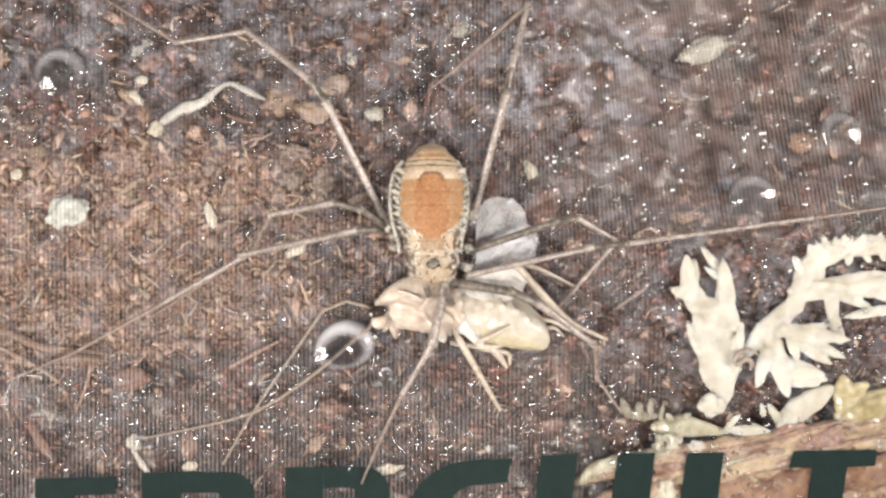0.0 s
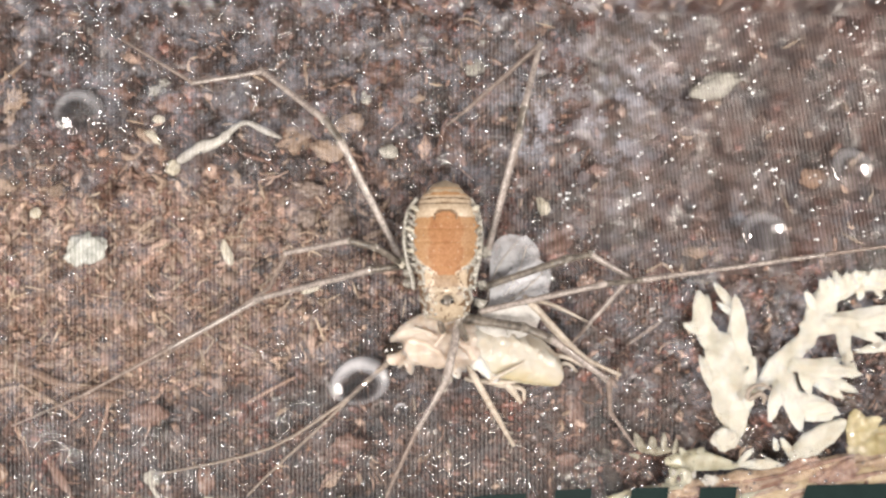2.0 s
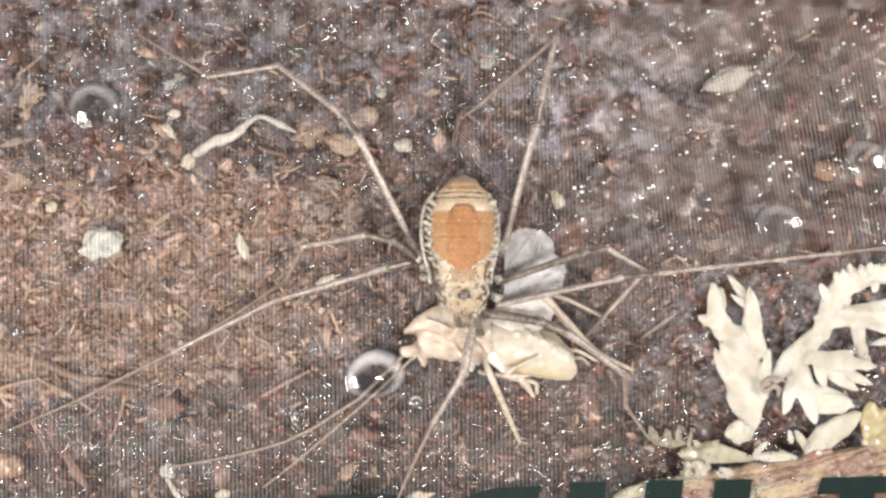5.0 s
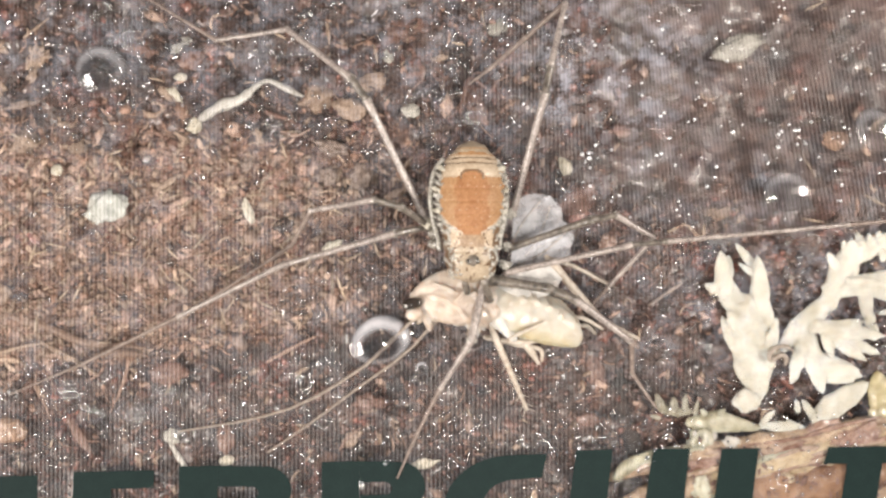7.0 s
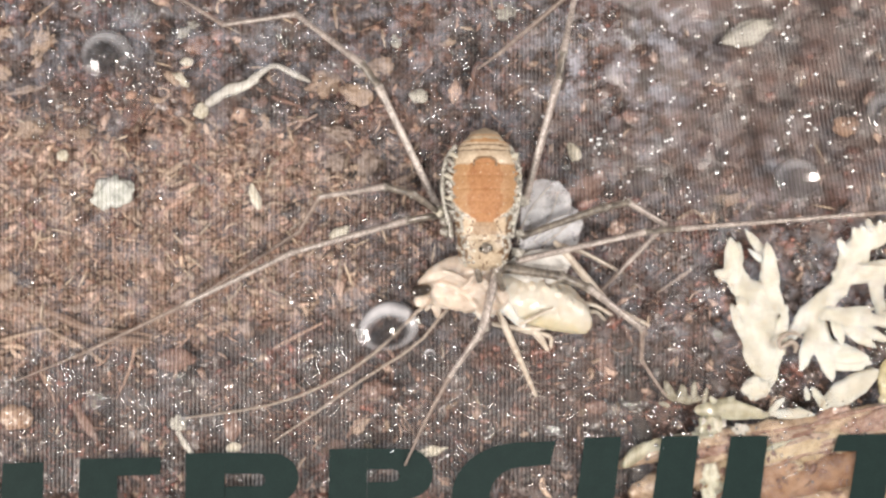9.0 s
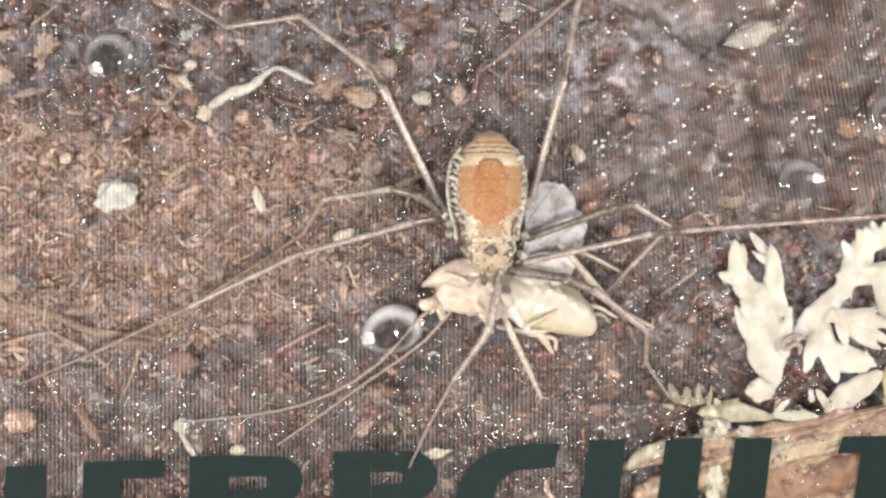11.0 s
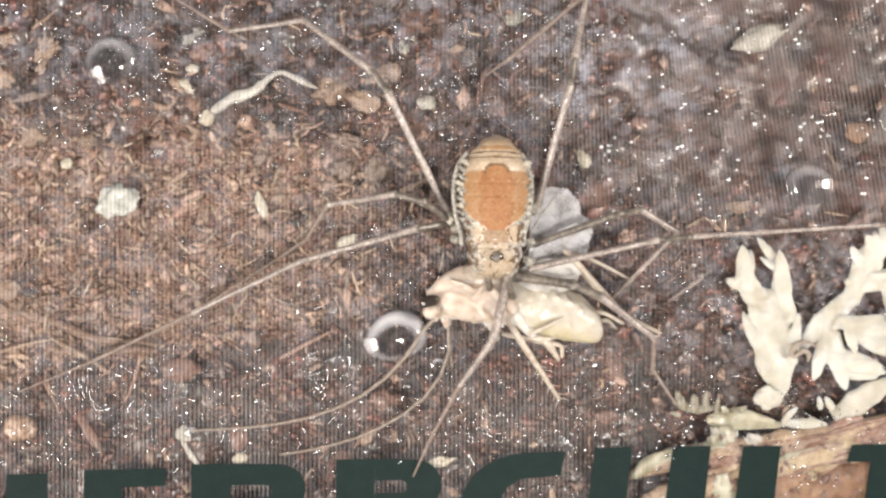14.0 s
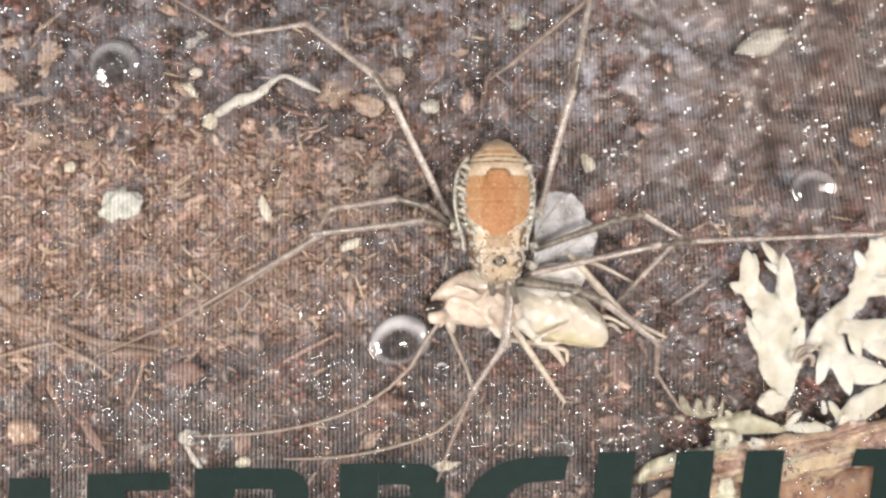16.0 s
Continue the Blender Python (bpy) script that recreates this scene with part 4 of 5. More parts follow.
strand("twig", [(1125, 560, -1.2), (1130, 640, -1.05), (1140, 720, -1.0), (1160, 800, -1.05), (1150, 900, -1.1)], (10, 15, 18, 20, 20), twig_mat,
       "dark grey rotten twig in wet peat", "twig", 14, 0.8, 12)


def chips():
    """Loose chips that can be told apart, each an object of its own on a few shared meshes."""
    rnd2 = random.Random(77)
    kinds = []
    for k, (m, what) in enumerate(((bark_mat, "small reddish brown bark chip in wet peat"), (tan_chip_mat, "small tan bark chip in the soil"),
                                   (bark_mat, "dull red bark chip in wet peat"), (tan_chip_mat, "pale brown curled chip in the soil"))):
        v, f = blob((0, 0, 0), (1.0, rnd2.uniform(0.45, 0.7), 0.22), 50 + k * 7, 0.6, 3)
        me = bpy.data.meshes.new("bark_chip")
        me.from_pydata([tuple(p) for p in v], [], f)
        me.materials.append(m)
        me.polygons.foreach_set("use_smooth", [True] * len(f))
        kinds.append((me, what))
    for k in range(130):
        x, y = rnd2.uniform(-40, 1640), rnd2.uniform(-100, 960)
        if x > 1180 and y > 380:
            continue
        me, what = kinds[k % 4] if dryness(x, y) > 0.3 else kinds[(k % 2) * 2]
        ob = tagged(new("bark_chip", me), what, "bark chip", "loose bark chips")
        size = rnd2.choice((7, 10, 13, 18)) * U
        p = P(x, y, 0)
        p.z = min((soil_height(x, y) + 0.05) * MM, -0.1 * MM - size * 0.25)
        ob.matrix_world = Matrix.Translation(p) @ Euler((rnd2.uniform(-0.3, 0.3), rnd2.uniform(-0.3, 0.3), rnd2.uniform(0, 6.28))).to_matrix().to_4x4() @ Matrix.Scale(size, 4)


chips()


# ---------------------------------------------------------------- moss
def moss_sprig(name, chains, leaves, mat, label, seed):
    """A soft body grown along chains of (x, y, half width), with pointed leaves (base, tip, width, z) lying on it."""
    base = tagged(new(name), label, "moss", "pieces of dry moss")
    x, y, _ = chains[0][0]
    base.location = P(x, y, -0.75)
    back = Matrix.Translation(-base.location)
    grown, tips = list(chains), []
    for k, (a, b, width, z) in enumerate(leaves):
        if width < 14:
            tips.append((a, b, width, z, k))
            continue
        (x0, y0), (x1, y1), lift = a, b, 4 + 5 * math.sin(k * 2.3 + seed)
        grown.append([(x0 + (x1 - x0) * f, y0 + (y1 - y0) * f, 0.5 * width * w, lift + 3 * f) for f, w in ((0, 0.8), (0.25, 1.0), (0.55, 0.92), (0.78, 0.62), (0.92, 0.30), (0.99, 0.12))])
    shape("stem", *moved(pressed(fuse(grown, 1.9, 3, 1.6, seed)), back), mat, base)
    for a, b, width, z, k in tips:
        shape("leaf", *moved(pressed(petal(a, b, width * 1.1, z, 0.02, seed + k * 1.7, 0.2)), back), mat, base)
    return base


moss_sprig("moss_sprig", [[(1384, 696, 14), (1383, 659, 30), (1375, 618, 36), (1371, 578, 36), (1365, 550, 32)],
                          [(1365, 550, 30), (1342, 532, 22), (1326, 503, 19), (1326, 469, 9)],
                          [(1369, 547, 26), (1387, 537, 18), (1389, 501, 15), (1384, 471, 10)]],
           [((1325, 512), (1317, 441), 34, -0.36),
            ((1332, 517), (1289, 502), 26, -0.42),
            ((1334, 491), (1333, 448), 22, -0.38),
            ((1393, 537), (1383, 447), 32, -0.34),
            ((1388, 481), (1343, 423), 20, -0.3),
            ((1385, 488), (1352, 462), 12, -0.3),
            ((1411, 621), (1418, 558), 20, -0.46),
            ((1354, 625), (1321, 558), 30, -0.6),
            ((1383, 599), (1330, 551), 44, -0.34),
            ((1402, 567), (1385, 512), 34, -0.36),
            ((1397, 654), (1369, 593), 46, -0.34),
            ((1407, 644), (1407, 583), 26, -0.38),
            ((1375, 603), (1389, 711), 58, -0.42),
            ((1356, 633), (1365, 684), 34, -0.5)],
           moss_mat, "upright cream-white sprig of dried moss", 1.0)
moss_sprig("moss_sprig", [[(1426, 621, 11), (1458, 581, 19), (1487, 558, 20), (1514, 534, 18), (1525, 507, 18), (1536, 471, 22), (1560, 446, 24), (1601, 431, 20), (1641, 425, 20), (1680, 424, 19), (1764, 422, 19)],
                          [(1535, 510, 18), (1580, 501, 20), (1641, 496, 25), (1692, 496, 26), (1774, 491, 26)],
                          [(1580, 512, 16), (1584, 547, 12), (1595, 593, 12)],
                          [(1460, 585, 16), (1477, 605, 20), (1485, 636, 22), (1514, 662, 20), (1550, 668, 14)]],
           [((1524, 471), (1509, 444), 20, -0.36),
            ((1525, 507), (1501, 508), 22, -0.36),
            ((1550, 453), (1537, 421), 20, -0.36),
            ((1559, 446), (1551, 417), 16, -0.36),
            ((1573, 435), (1565, 406), 20, -0.36),
            ((1588, 430), (1584, 408), 14, -0.36),
            ((1605, 430), (1603, 405), 18, -0.36),
            ((1619, 428), (1619, 407), 14, -0.36),
            ((1631, 426), (1635, 403), 18, -0.36),
            ((1648, 426), (1652, 403), 14, -0.36),
            ((1662, 424), (1668, 401), 18, -0.36),
            ((1682, 424), (1688, 401), 16, -0.36),
            ((1702, 423), (1710, 400), 18, -0.36),
            ((1725, 422), (1731, 401), 16, -0.36),
            ((1748, 422), (1755, 402), 18, -0.36),
            ((1565, 469), (1558, 489), 16, -0.36),
            ((1611, 446), (1608, 462), 16, -0.36),
            ((1641, 443), (1652, 457), 14, -0.36),
            ((1672, 441), (1678, 454), 14, -0.36),
            ((1494, 577), (1613, 595), 34, -0.36),
            ((1507, 585), (1611, 630), 28, -0.32),
            ((1511, 593), (1582, 641), 26, -0.3),
            ((1487, 583), (1582, 566), 22, -0.4),
            ((1484, 639), (1574, 667), 44, -0.32),
            ((1509, 654), (1568, 656), 28, -0.3),
            ((1481, 633), (1502, 697), 32, -0.36),
            ((1472, 599), (1445, 684), 30, -0.34),
            ((1504, 593), (1519, 633), 22, -0.42),
            ((1702, 537), (1595, 556), 22, -0.48),
            ((1580, 496), (1672, 469), 18, -0.34),
            ((1611, 503), (1713, 481), 20, -0.32),
            ((1591, 512), (1658, 539), 22, -0.36),
            ((1652, 507), (1723, 532), 24, -0.36),
            ((1550, 496), (1611, 499), 16, -0.34)],
           moss_mat, "feathery white frond of dried moss", 2.0)
moss_sprig("moss_sprig", [[(1501, 735, 16), (1521, 721, 23), (1550, 703, 22), (1576, 686, 12)]],
           [((1509, 737), (1483, 752), 30, -0.38),
            ((1491, 747), (1464, 706), 18, -0.36),
            ((1460, 733), (1455, 708), 11, -0.4),
            ((1509, 730), (1586, 678), 44, -0.36),
            ((1519, 740), (1550, 717), 20, -0.3)],
           moss_mat, "short white piece of dried moss", 3.0)
moss_sprig("moss_sprig", [[(1607, 737, 22), (1631, 720, 28), (1682, 707, 28), (1753, 694, 26)]],
           [((1611, 730), (1601, 658), 48, -0.36),
            ((1606, 694), (1648, 674), 28, -0.36),
            ((1621, 730), (1713, 699), 44, -0.34),
            ((1603, 740), (1672, 737), 24, -0.38)],
           moss_yellow_mat, "yellowish piece of moss beside white fronds", 4.0)
moss_sprig("moss_sprig", [[(1266, 751, 10), (1289, 751, 18), (1312, 749, 22), (1345, 753, 16), (1384, 760, 6)]],
           [((1335, 753), (1396, 761), 24, -0.36), ((1294, 742), (1284, 726), 12, -0.4), ((1314, 737), (1330, 728), 12, -0.4)],
           moss_green_mat, "wet yellowish clump of moss on the soil", 5.0)
moss_sprig("moss_sprig", [[(1202, 718, 6), (1221, 728, 9), (1243, 733, 9), (1264, 731, 6)]],
           [((1215, 728), (1200, 696), 18, -0.5), ((1235, 730), (1233, 702), 18, -0.48), ((1256, 730), (1256, 698), 12, -0.46), ((1274, 740), (1278, 708), 9, -0.5), ((1211, 744), (1192, 737), 9, -0.52)],
           moss_dull_mat, "dull translucent moss leaf with pointed tips", 7.0)
moss_sprig("moss_sprig", [[(1300, 755, 10), (1288, 771, 15), (1284, 793, 19), (1286, 810, 19)]],
           [((1280, 793), (1269, 760), 16, -0.3), ((1302, 793), (1312, 763), 14, -0.32), ((1294, 804), (1306, 812), 12, -0.3)],
           wet_white_mat, "white glistening wet moss pressed on the film", 8.0)
moss_sprig("moss_sprig", [[(1407, 758, 8), (1428, 759, 11), (1458, 761, 10)]],
           [((1412, 757), (1474, 761), 24, -0.36),
            ((1391, 753), (1415, 725), 14, -0.4),
            ((1453, 759), (1438, 745), 14, -0.42),
            ((1392, 759), (1428, 752), 12, -0.38)],
           moss_mat, "small white piece of moss beside roots", 6.0)
strand("shell", [(1453, 623, 0.05), (1438, 614, 0.1), (1421, 616, 0.12), (1409, 628, 0.1), (1411, 640, 0.08), (1421, 634, 0.1), (1431, 629, 0.12), (1439, 636, 0.1), (1437, 648, 0.05)],
       (1.5, 3, 4, 4.5, 4, 4.5, 5, 4.5, 2), antenna_mat, "tiny curled glossy shell on the moss", "shell")

for pts, r, m in (([(1120, 850, -0.5), (1220, 818, -0.4), (1330, 800, -0.4), (1460, 780, -0.4), (1620, 750, -0.45), (1720, 735, -0.5)], (10, 20, 22, 20, 20, 20), root_mat),
                  ([(1270, 880, -0.55), (1400, 830, -0.45), (1540, 795, -0.45), (1720, 770, -0.5)], (24, 28, 26, 24), cream_root_mat),
                  ([(1290, 930, -0.6), (1420, 880, -0.5), (1560, 850, -0.45), (1720, 820, -0.5)], (34, 34, 32, 30), pod_mat),
                  ([(1150, 900, -0.6), (1240, 870, -0.5), (1310, 850, -0.5)], (22, 26, 16), root_mat),
                  ([(1280, 980, -0.7), (1450, 930, -0.6), (1700, 890, -0.6)], (36, 40, 40), root_mat)):
    strand("root_strip", pts, r, m, "fleshy tan root strip pressed against the film", "root", 10, 0.6, 6)
for x, y, rx, ry, z, m, what, turn, high in (
        (1283, 872, 24, 48, -0.36, moss_green_mat, "cream rotting plant piece pressed on the film", 0.15, 0.4), (1284, 825, 30, 10, -0.12, wet_root_mat, "reddish wet plant strip by the film", 0.1, 0.5),
        (1284, 790, 24, 30, -0.36, moss_green_mat, "white wet plant piece pressed on the film", 0.2, 0.4), (1462, 872, 82, 34, -0.42, pod_mat, "glossy brown seed pod in wet roots", 0.25, 0.42),
        (1528, 850, 20, 24, -0.36, pod_mat, "orange end of a wet seed pod", 0.3, 0.5), (1400, 800, 60, 10, -0.16, tan_chip_mat, "pale tan plant strip by the film", 0.28, 0.5),
        (1452, 806, 46, 9, -0.17, tan_chip_mat, "cream plant strip pressed on the film", 0.22, 0.5), (1341, 786, 15, 10, -0.16, wet_white_mat, "round white bud pressed on the film", 0, 0.5),
        (1240, 812, 30, 12, -0.2, moss_green_mat, "pale green wet leaf pressed on the film", 0.3, 0.4), (1420, 818, 62, 14, -0.2, moss_green_mat, "yellowish wet pulp pressed on the film", 0.3, 0.4),
        (1560, 778, 46, 22, -0.26, wet_root_mat, "pinkish wet root pulp pressed on the film", 0.4, 0.4), (1500, 762, 40, 14, -0.3, wet_root_mat, "reddish wet root pulp by moss", 0.3, 0.4),
        (1418, 866, 56, 34, -0.3, pod_mat, "glossy tan pulp in wet roots", 0.1, 0.45)):
    lump("plant_piece", x, y, rx, ry, z, m, what, "plant debris", x * 0.37, turn, 0.45, high)
for x, y, rx, ry, m, what, turn in (
        (1360, 812, 34, 9, cream_root_mat, "cream wet strip among roots", 0.25), (1470, 822, 40, 8, wet_root_mat, "pinkish wet strip among roots", 0.2), (1398, 838, 30, 8, cream_root_mat, "yellowish wet strip among roots", 0.15),
        (1540, 812, 34, 9, cream_root_mat, "cream wet strip beside a pod", 0.3), (1338, 856, 12, 26, moss_green_mat, "pale wet skin beside roots", 0.2), (1222, 862, 26, 10, root_mat, "tan wet strip among roots", 0.4),
        (1440, 796, 30, 7, wet_root_mat, "reddish wet thread under moss", 0.25), (1250, 846, 18, 7, wet_root_mat, "reddish wet scrap among roots", 0.1), (1590, 850, 30, 12, pod_mat, "orange wet pulp beside a pod", 0.2)):
    lump("plant_piece", x, y, rx, ry, -0.13, m, what, "plant debris", x * 0.21 + y, turn, 0.8, 0.35)
rnd = random.Random(31)
for k in range(16):
    x, y = 1140 + 30 * k, 860 - 6 * k + rnd.uniform(-22, 40)
    strand("root_strip", [(x, y, -0.16), (x + 60, y - 14 + rnd.uniform(-6, 6), -0.12), (x + 130, y - 30 + rnd.uniform(-8, 8), -0.16)], (2, rnd.uniform(4, 8), 2),
           (root_mat, tan_chip_mat, wet_root_mat)[k % 3], "thin glossy root thread along the root strips", "root", 6, 0.6, 4)
for pts, m, what in (([(1345, 842, -0.16), (1400, 832, -0.12), (1460, 828, -0.12), (1510, 826, -0.16)], bark_mat, "thin dark strand between wet roots"),
                     ([(1340, 795, -0.14), (1420, 786, -0.12), (1500, 772, -0.14)], wet_root_mat, "reddish root thread along the moss"),
                     ([(1500, 845, -0.12), (1516, 862, -0.12), (1518, 885, -0.14)], bark_mat, "dark curled rim of a wet pod"),
                     ([(1420, 850, -0.08), (1436, 844, -0.07), (1450, 852, -0.07), (1440, 864, -0.07), (1424, 862, -0.08)], cream_root_mat, "small pale glossy coil on the pod")):
    strand("root_strip", pts, (2, 4, 4, 2), m, what, "root", 6, 0.6, 5)
strand("root_strip", [(1130, 850, -0.3), (1160, 825, -0.2), (1200, 812, -0.2), (1270, 800, -0.25), (1330, 792, -0.3)], (8, 14, 12, 10, 4), moss_green_mat,
       "pale green stem pressed against the film", "stem", 8, 0.7)


def root_bead(rnd, x, y):
    r = rnd.choice((1.0, 1.4, 1.9, 2.6)) * rnd.uniform(0.8, 1.2) * U
    c = P(x, y, -0.04) - Vector((0, 0, r))
    return [c + v * r for v in ICO[1][0]], ICO[1][1]


def speck(rnd, x, y):
    r = rnd.choice((1.2, 1.8, 2.6, 4.0)) * rnd.uniform(0.7, 1.3) * U
    return blob(P(x, y, -0.05) - Vector((0, 0, r * 0.4)), (r * rnd.uniform(0.8, 2.2), r, r * 0.4), rnd.uniform(0, 90), 0.9, 1, rnd.uniform(0, 6))


scatter("root_specks", speck, 150, bark_mat, "dark specks of soil stuck on the wet roots", "soil",
        lambda x, y: smooth_step(1150, 1240, x) * smooth_step(756, 800, y + 0.10 * (x - 1400)) * (0.05 + patchy(x, y, 30, 6.0)), 43, box=(1150, 1700, 740, 920))
scatter("root_beads", root_bead, 300, glint_mat, "tiny water droplets on the pressed roots", "water",
        lambda x, y: smooth_step(1130, 1200, x) * smooth_step(700, 780, y) * (0.15 + patchy(x, y, 40, 2.0)), 41, box=(1130, 1700, 700, 920))


# ---------------------------------------------------------------- harvestman
BEATS = (0.0, 0.5, 1.0, 1.5, 2.5, 3.5, 4.2, 5.2, 6.3, 7.0, 8.0, 9.0, 10.2, 11.3, 12.5, 13.5, 14.0, 14.5, 14.8, 15.2, 15.6, 16.0)
MOVES = []                                        # (object, rows) for motions()


def along(table, t):
    """Linear values from rows of (t, values...)."""
    ts = [r[0] for r in table]
    return [float(np.interp(t, ts, [r[k] for r in table])) for k in range(1, len(table[0]))]


SWAY = [(0.0, -11.4, -7.2), (1.0, -12.8, -6), (1.5, -12.2, -8), (2.5, -12.6, -9.3), (3.0, -10.8, -8.4), (4.2, -10.6, -8), (6.5, -7.8, -3.7), (7.0, -7, -3.3), (8.0, -3, 0), (9.0, 0, -0.3),
        (11.5, 2.5, 0), (12.5, 4, 0.6), (13.5, 5, 0), (14.5, 2, -1.4), (15.2, 1, -1.4), (16.0, 0, 0)]
body_at = P(880, 375, 1.9)
harvestman = tagged(new("harvestman"), "orange-backed harvestman with long thin legs feeding on prey", "harvestman")
harvestman.location = body_at


def sway(t):
    dx, dy = along(SWAY, t)
    return Vector((dx * U, -dy * U, 0))


def body_pose(t):
    turn = along([(0, 0.2), (2, 0.1), (4, -0.6), (8, 0), (9, -0.2), (12.5, -0.8), (15, -1.0), (16, 0)], t)[0]
    return Matrix.Translation(body_at + sway(t)) @ pose(0, 0, 0, 0, 0, turn)


def body_width(v):
    """Half width along the body, v from 0 at the rear to 1 at the front."""
    table = ((0, 0.04), (0.03, 0.36), (0.10, 0.62), (0.20, 0.88), (0.32, 1.0), (0.48, 0.99), (0.60, 0.90), (0.70, 0.80), (0.80, 0.78), (0.90, 0.72), (0.96, 0.55), (1.0, 0.08))
    return float(np.interp(v, [a for a, b in table], [b for a, b in table])) * 60.5 * U


def body_height(v):
    return float(np.interp(v, [0, 0.05, 0.2, 0.45, 0.65, 0.72, 0.85, 0.96, 1.0], [0.05, 0.5, 0.92, 1.15, 1.05, 0.86, 0.84, 0.55, 0.05])) * MM


def body_mesh():
    """The body in one shell: a domed oval with ring folds; the pattern is set by where a face lies."""
    rows, cols = 130, 84
    length = 246 * U
    verts, faces, index = [], [], []
    for i in range(rows + 1):
        v = i / rows
        w, h = body_width(v), body_height(v)
        fold = 0.0
        for g in (0.05, 0.085, 0.12, 0.155, 0.25, 0.34, 0.43, 0.52, 0.60, 0.69, 0.78):
            fold += math.exp(-((v - g) / 0.008) ** 2)
        for j in range(cols):
            a = 2 * math.pi * j / cols
            x, z = math.sin(a), math.cos(a)
            k = 1 - 0.014 * fold * max(0, z + 0.3)
            side = 0.04 * math.sin(v * 62) * max(0, 1 - abs(z) * 1.6)
            verts.append(Vector((x * w * (k + side), (0.5 - v) * length, (z * h * k if z > 0 else z * 0.75 * h))))
    for i in range(rows):
        for j in range(cols):
            faces.append((i * cols + j, (i + 1) * cols + j, (i + 1) * cols + (j + 1) % cols, i * cols + (j + 1) % cols))
            v, a = (i + 0.5) / rows, 2 * math.pi * (j + 0.5) / cols
            u = math.sin(a)
            up = math.cos(a) > 0
            s = abs(u) * body_width(v) / (60.5 * U)
            edge = float(np.interp(v, [0.10, 0.16, 0.3, 0.48, 0.54, 0.58, 0.62, 0.65, 0.72, 0.78], [0.8, 0.88, 0.88, 0.88, 0.82, 0.70, 0.46, 0.28, 0.40, 0.54]))
            wavy = 0.045 * math.sin(v * 75 + (3 if u > 0 else 0))
            mat = 3
            if up:
                if v < 0.19:
                    mat = 0 if s < 0.80 else 3
                    if v < 0.095:
                        mat = 4 if s < 0.7 else 3
                    if any(abs(v - g - 0.012 * s * s) < 0.005 for g in (0.055, 0.10)) or (abs(v - 0.085 - 0.02 * s) < 0.006 and s < 0.4):
                        mat = 5
                    if any(abs(v - g - 0.012 * s * s) < 0.0045 for g in (0.128, 0.162)):
                        mat = 2
                elif v < 0.66 and s < edge + (wavy if v < 0.52 else 0):
                    mat = 1 if s < 0.46 + 0.05 * math.sin(v * 40) else 5
                    arch = math.hypot(s / 0.36, (v - 0.275) / 0.065)
                    if v < 0.275 and 0.84 < arch < 1.08 and s < 0.34:
                        mat = 2
                    if v < 0.265 and arch >= 1.08:
                        mat = 0
                    if v > 0.55 and edge - s < 0.05:
                        mat = 0
                elif v < 0.62:
                    mat = 2 if math.sin(v * 75 + s * 16) > 0.55 else 3
                elif v < 0.75 and s < edge - 0.03 + 0.03 * math.sin(v * 40):
                    mat = 6
                elif v < 0.75:
                    mat = 4 if s < edge - 0.05 else (0 if s < edge + 0.02 else (0 if s < 0.6 else (2 if noise.noise(Vector((u * 7, v * 26, 5.0))) > 0.0 else 3)))
                    if 0.02 < s - edge < 0.06:
                        mat = 2
                else:
                    net = noise.noise(Vector((u * 7, v * 26, 2.0)))
                    mat = (4 if net < 0.28 else 2) if s < 0.5 else (2 if net > 0.0 else 3)
                    if abs(v - 0.735 - 0.03 * s * s) < 0.006 and s < 0.6:
                        mat = 0
            index.append(mat)
    faces.append(tuple(range(cols)))
    faces.append(tuple(rows * cols + k for k in reversed(range(cols))))
    index += [3, 3]
    return shape("body", verts, faces, [cream_mat, saddle_mat, line_mat, flank_mat, tan_mat, amber_mat, neck_mat], harvestman, True, "oval body with an orange saddle on cream", index)


body_mesh()


def on_body(x, y, z):
    return P(x, y, z) - body_at


shape("eye_tubercle", *merge([blob(on_body(884, 462, 2.66), (11 * U, 10 * U, 9 * U), 3, 0.2, 2)]), leg_dark_mat, harvestman, label="small knob that bears the eyes")
for dx in (-8, 8):
    shape("eye", *blob(on_body(884 + dx, 464, 2.75), (4.5 * U, 5 * U, 4.5 * U), 1, 0.0, 2), eye_mat, harvestman, label="tiny black eye")
rnd = random.Random(5)
for k in range(90):                               # pale warts along the flanks and the front
    side = -1 if k % 2 else 1
    v = rnd.uniform(0.16, 0.97)
    s = side * rnd.uniform(0.80, 1.0) if v < 0.72 else side * rnd.uniform(0.35, 1.0)
    w, h = body_width(v), body_height(v)
    p = Vector((s * w, (0.5 - v) * 246 * U, h * math.sqrt(max(0.02, 1 - s * s)) * 0.96))
    r = rnd.uniform(1.4, 4.2) * U
    shape("wart", *blob(p, (r, r, r), k, 0.2, 1), flank_mat if k % 3 else white_bit_mat, harvestman)


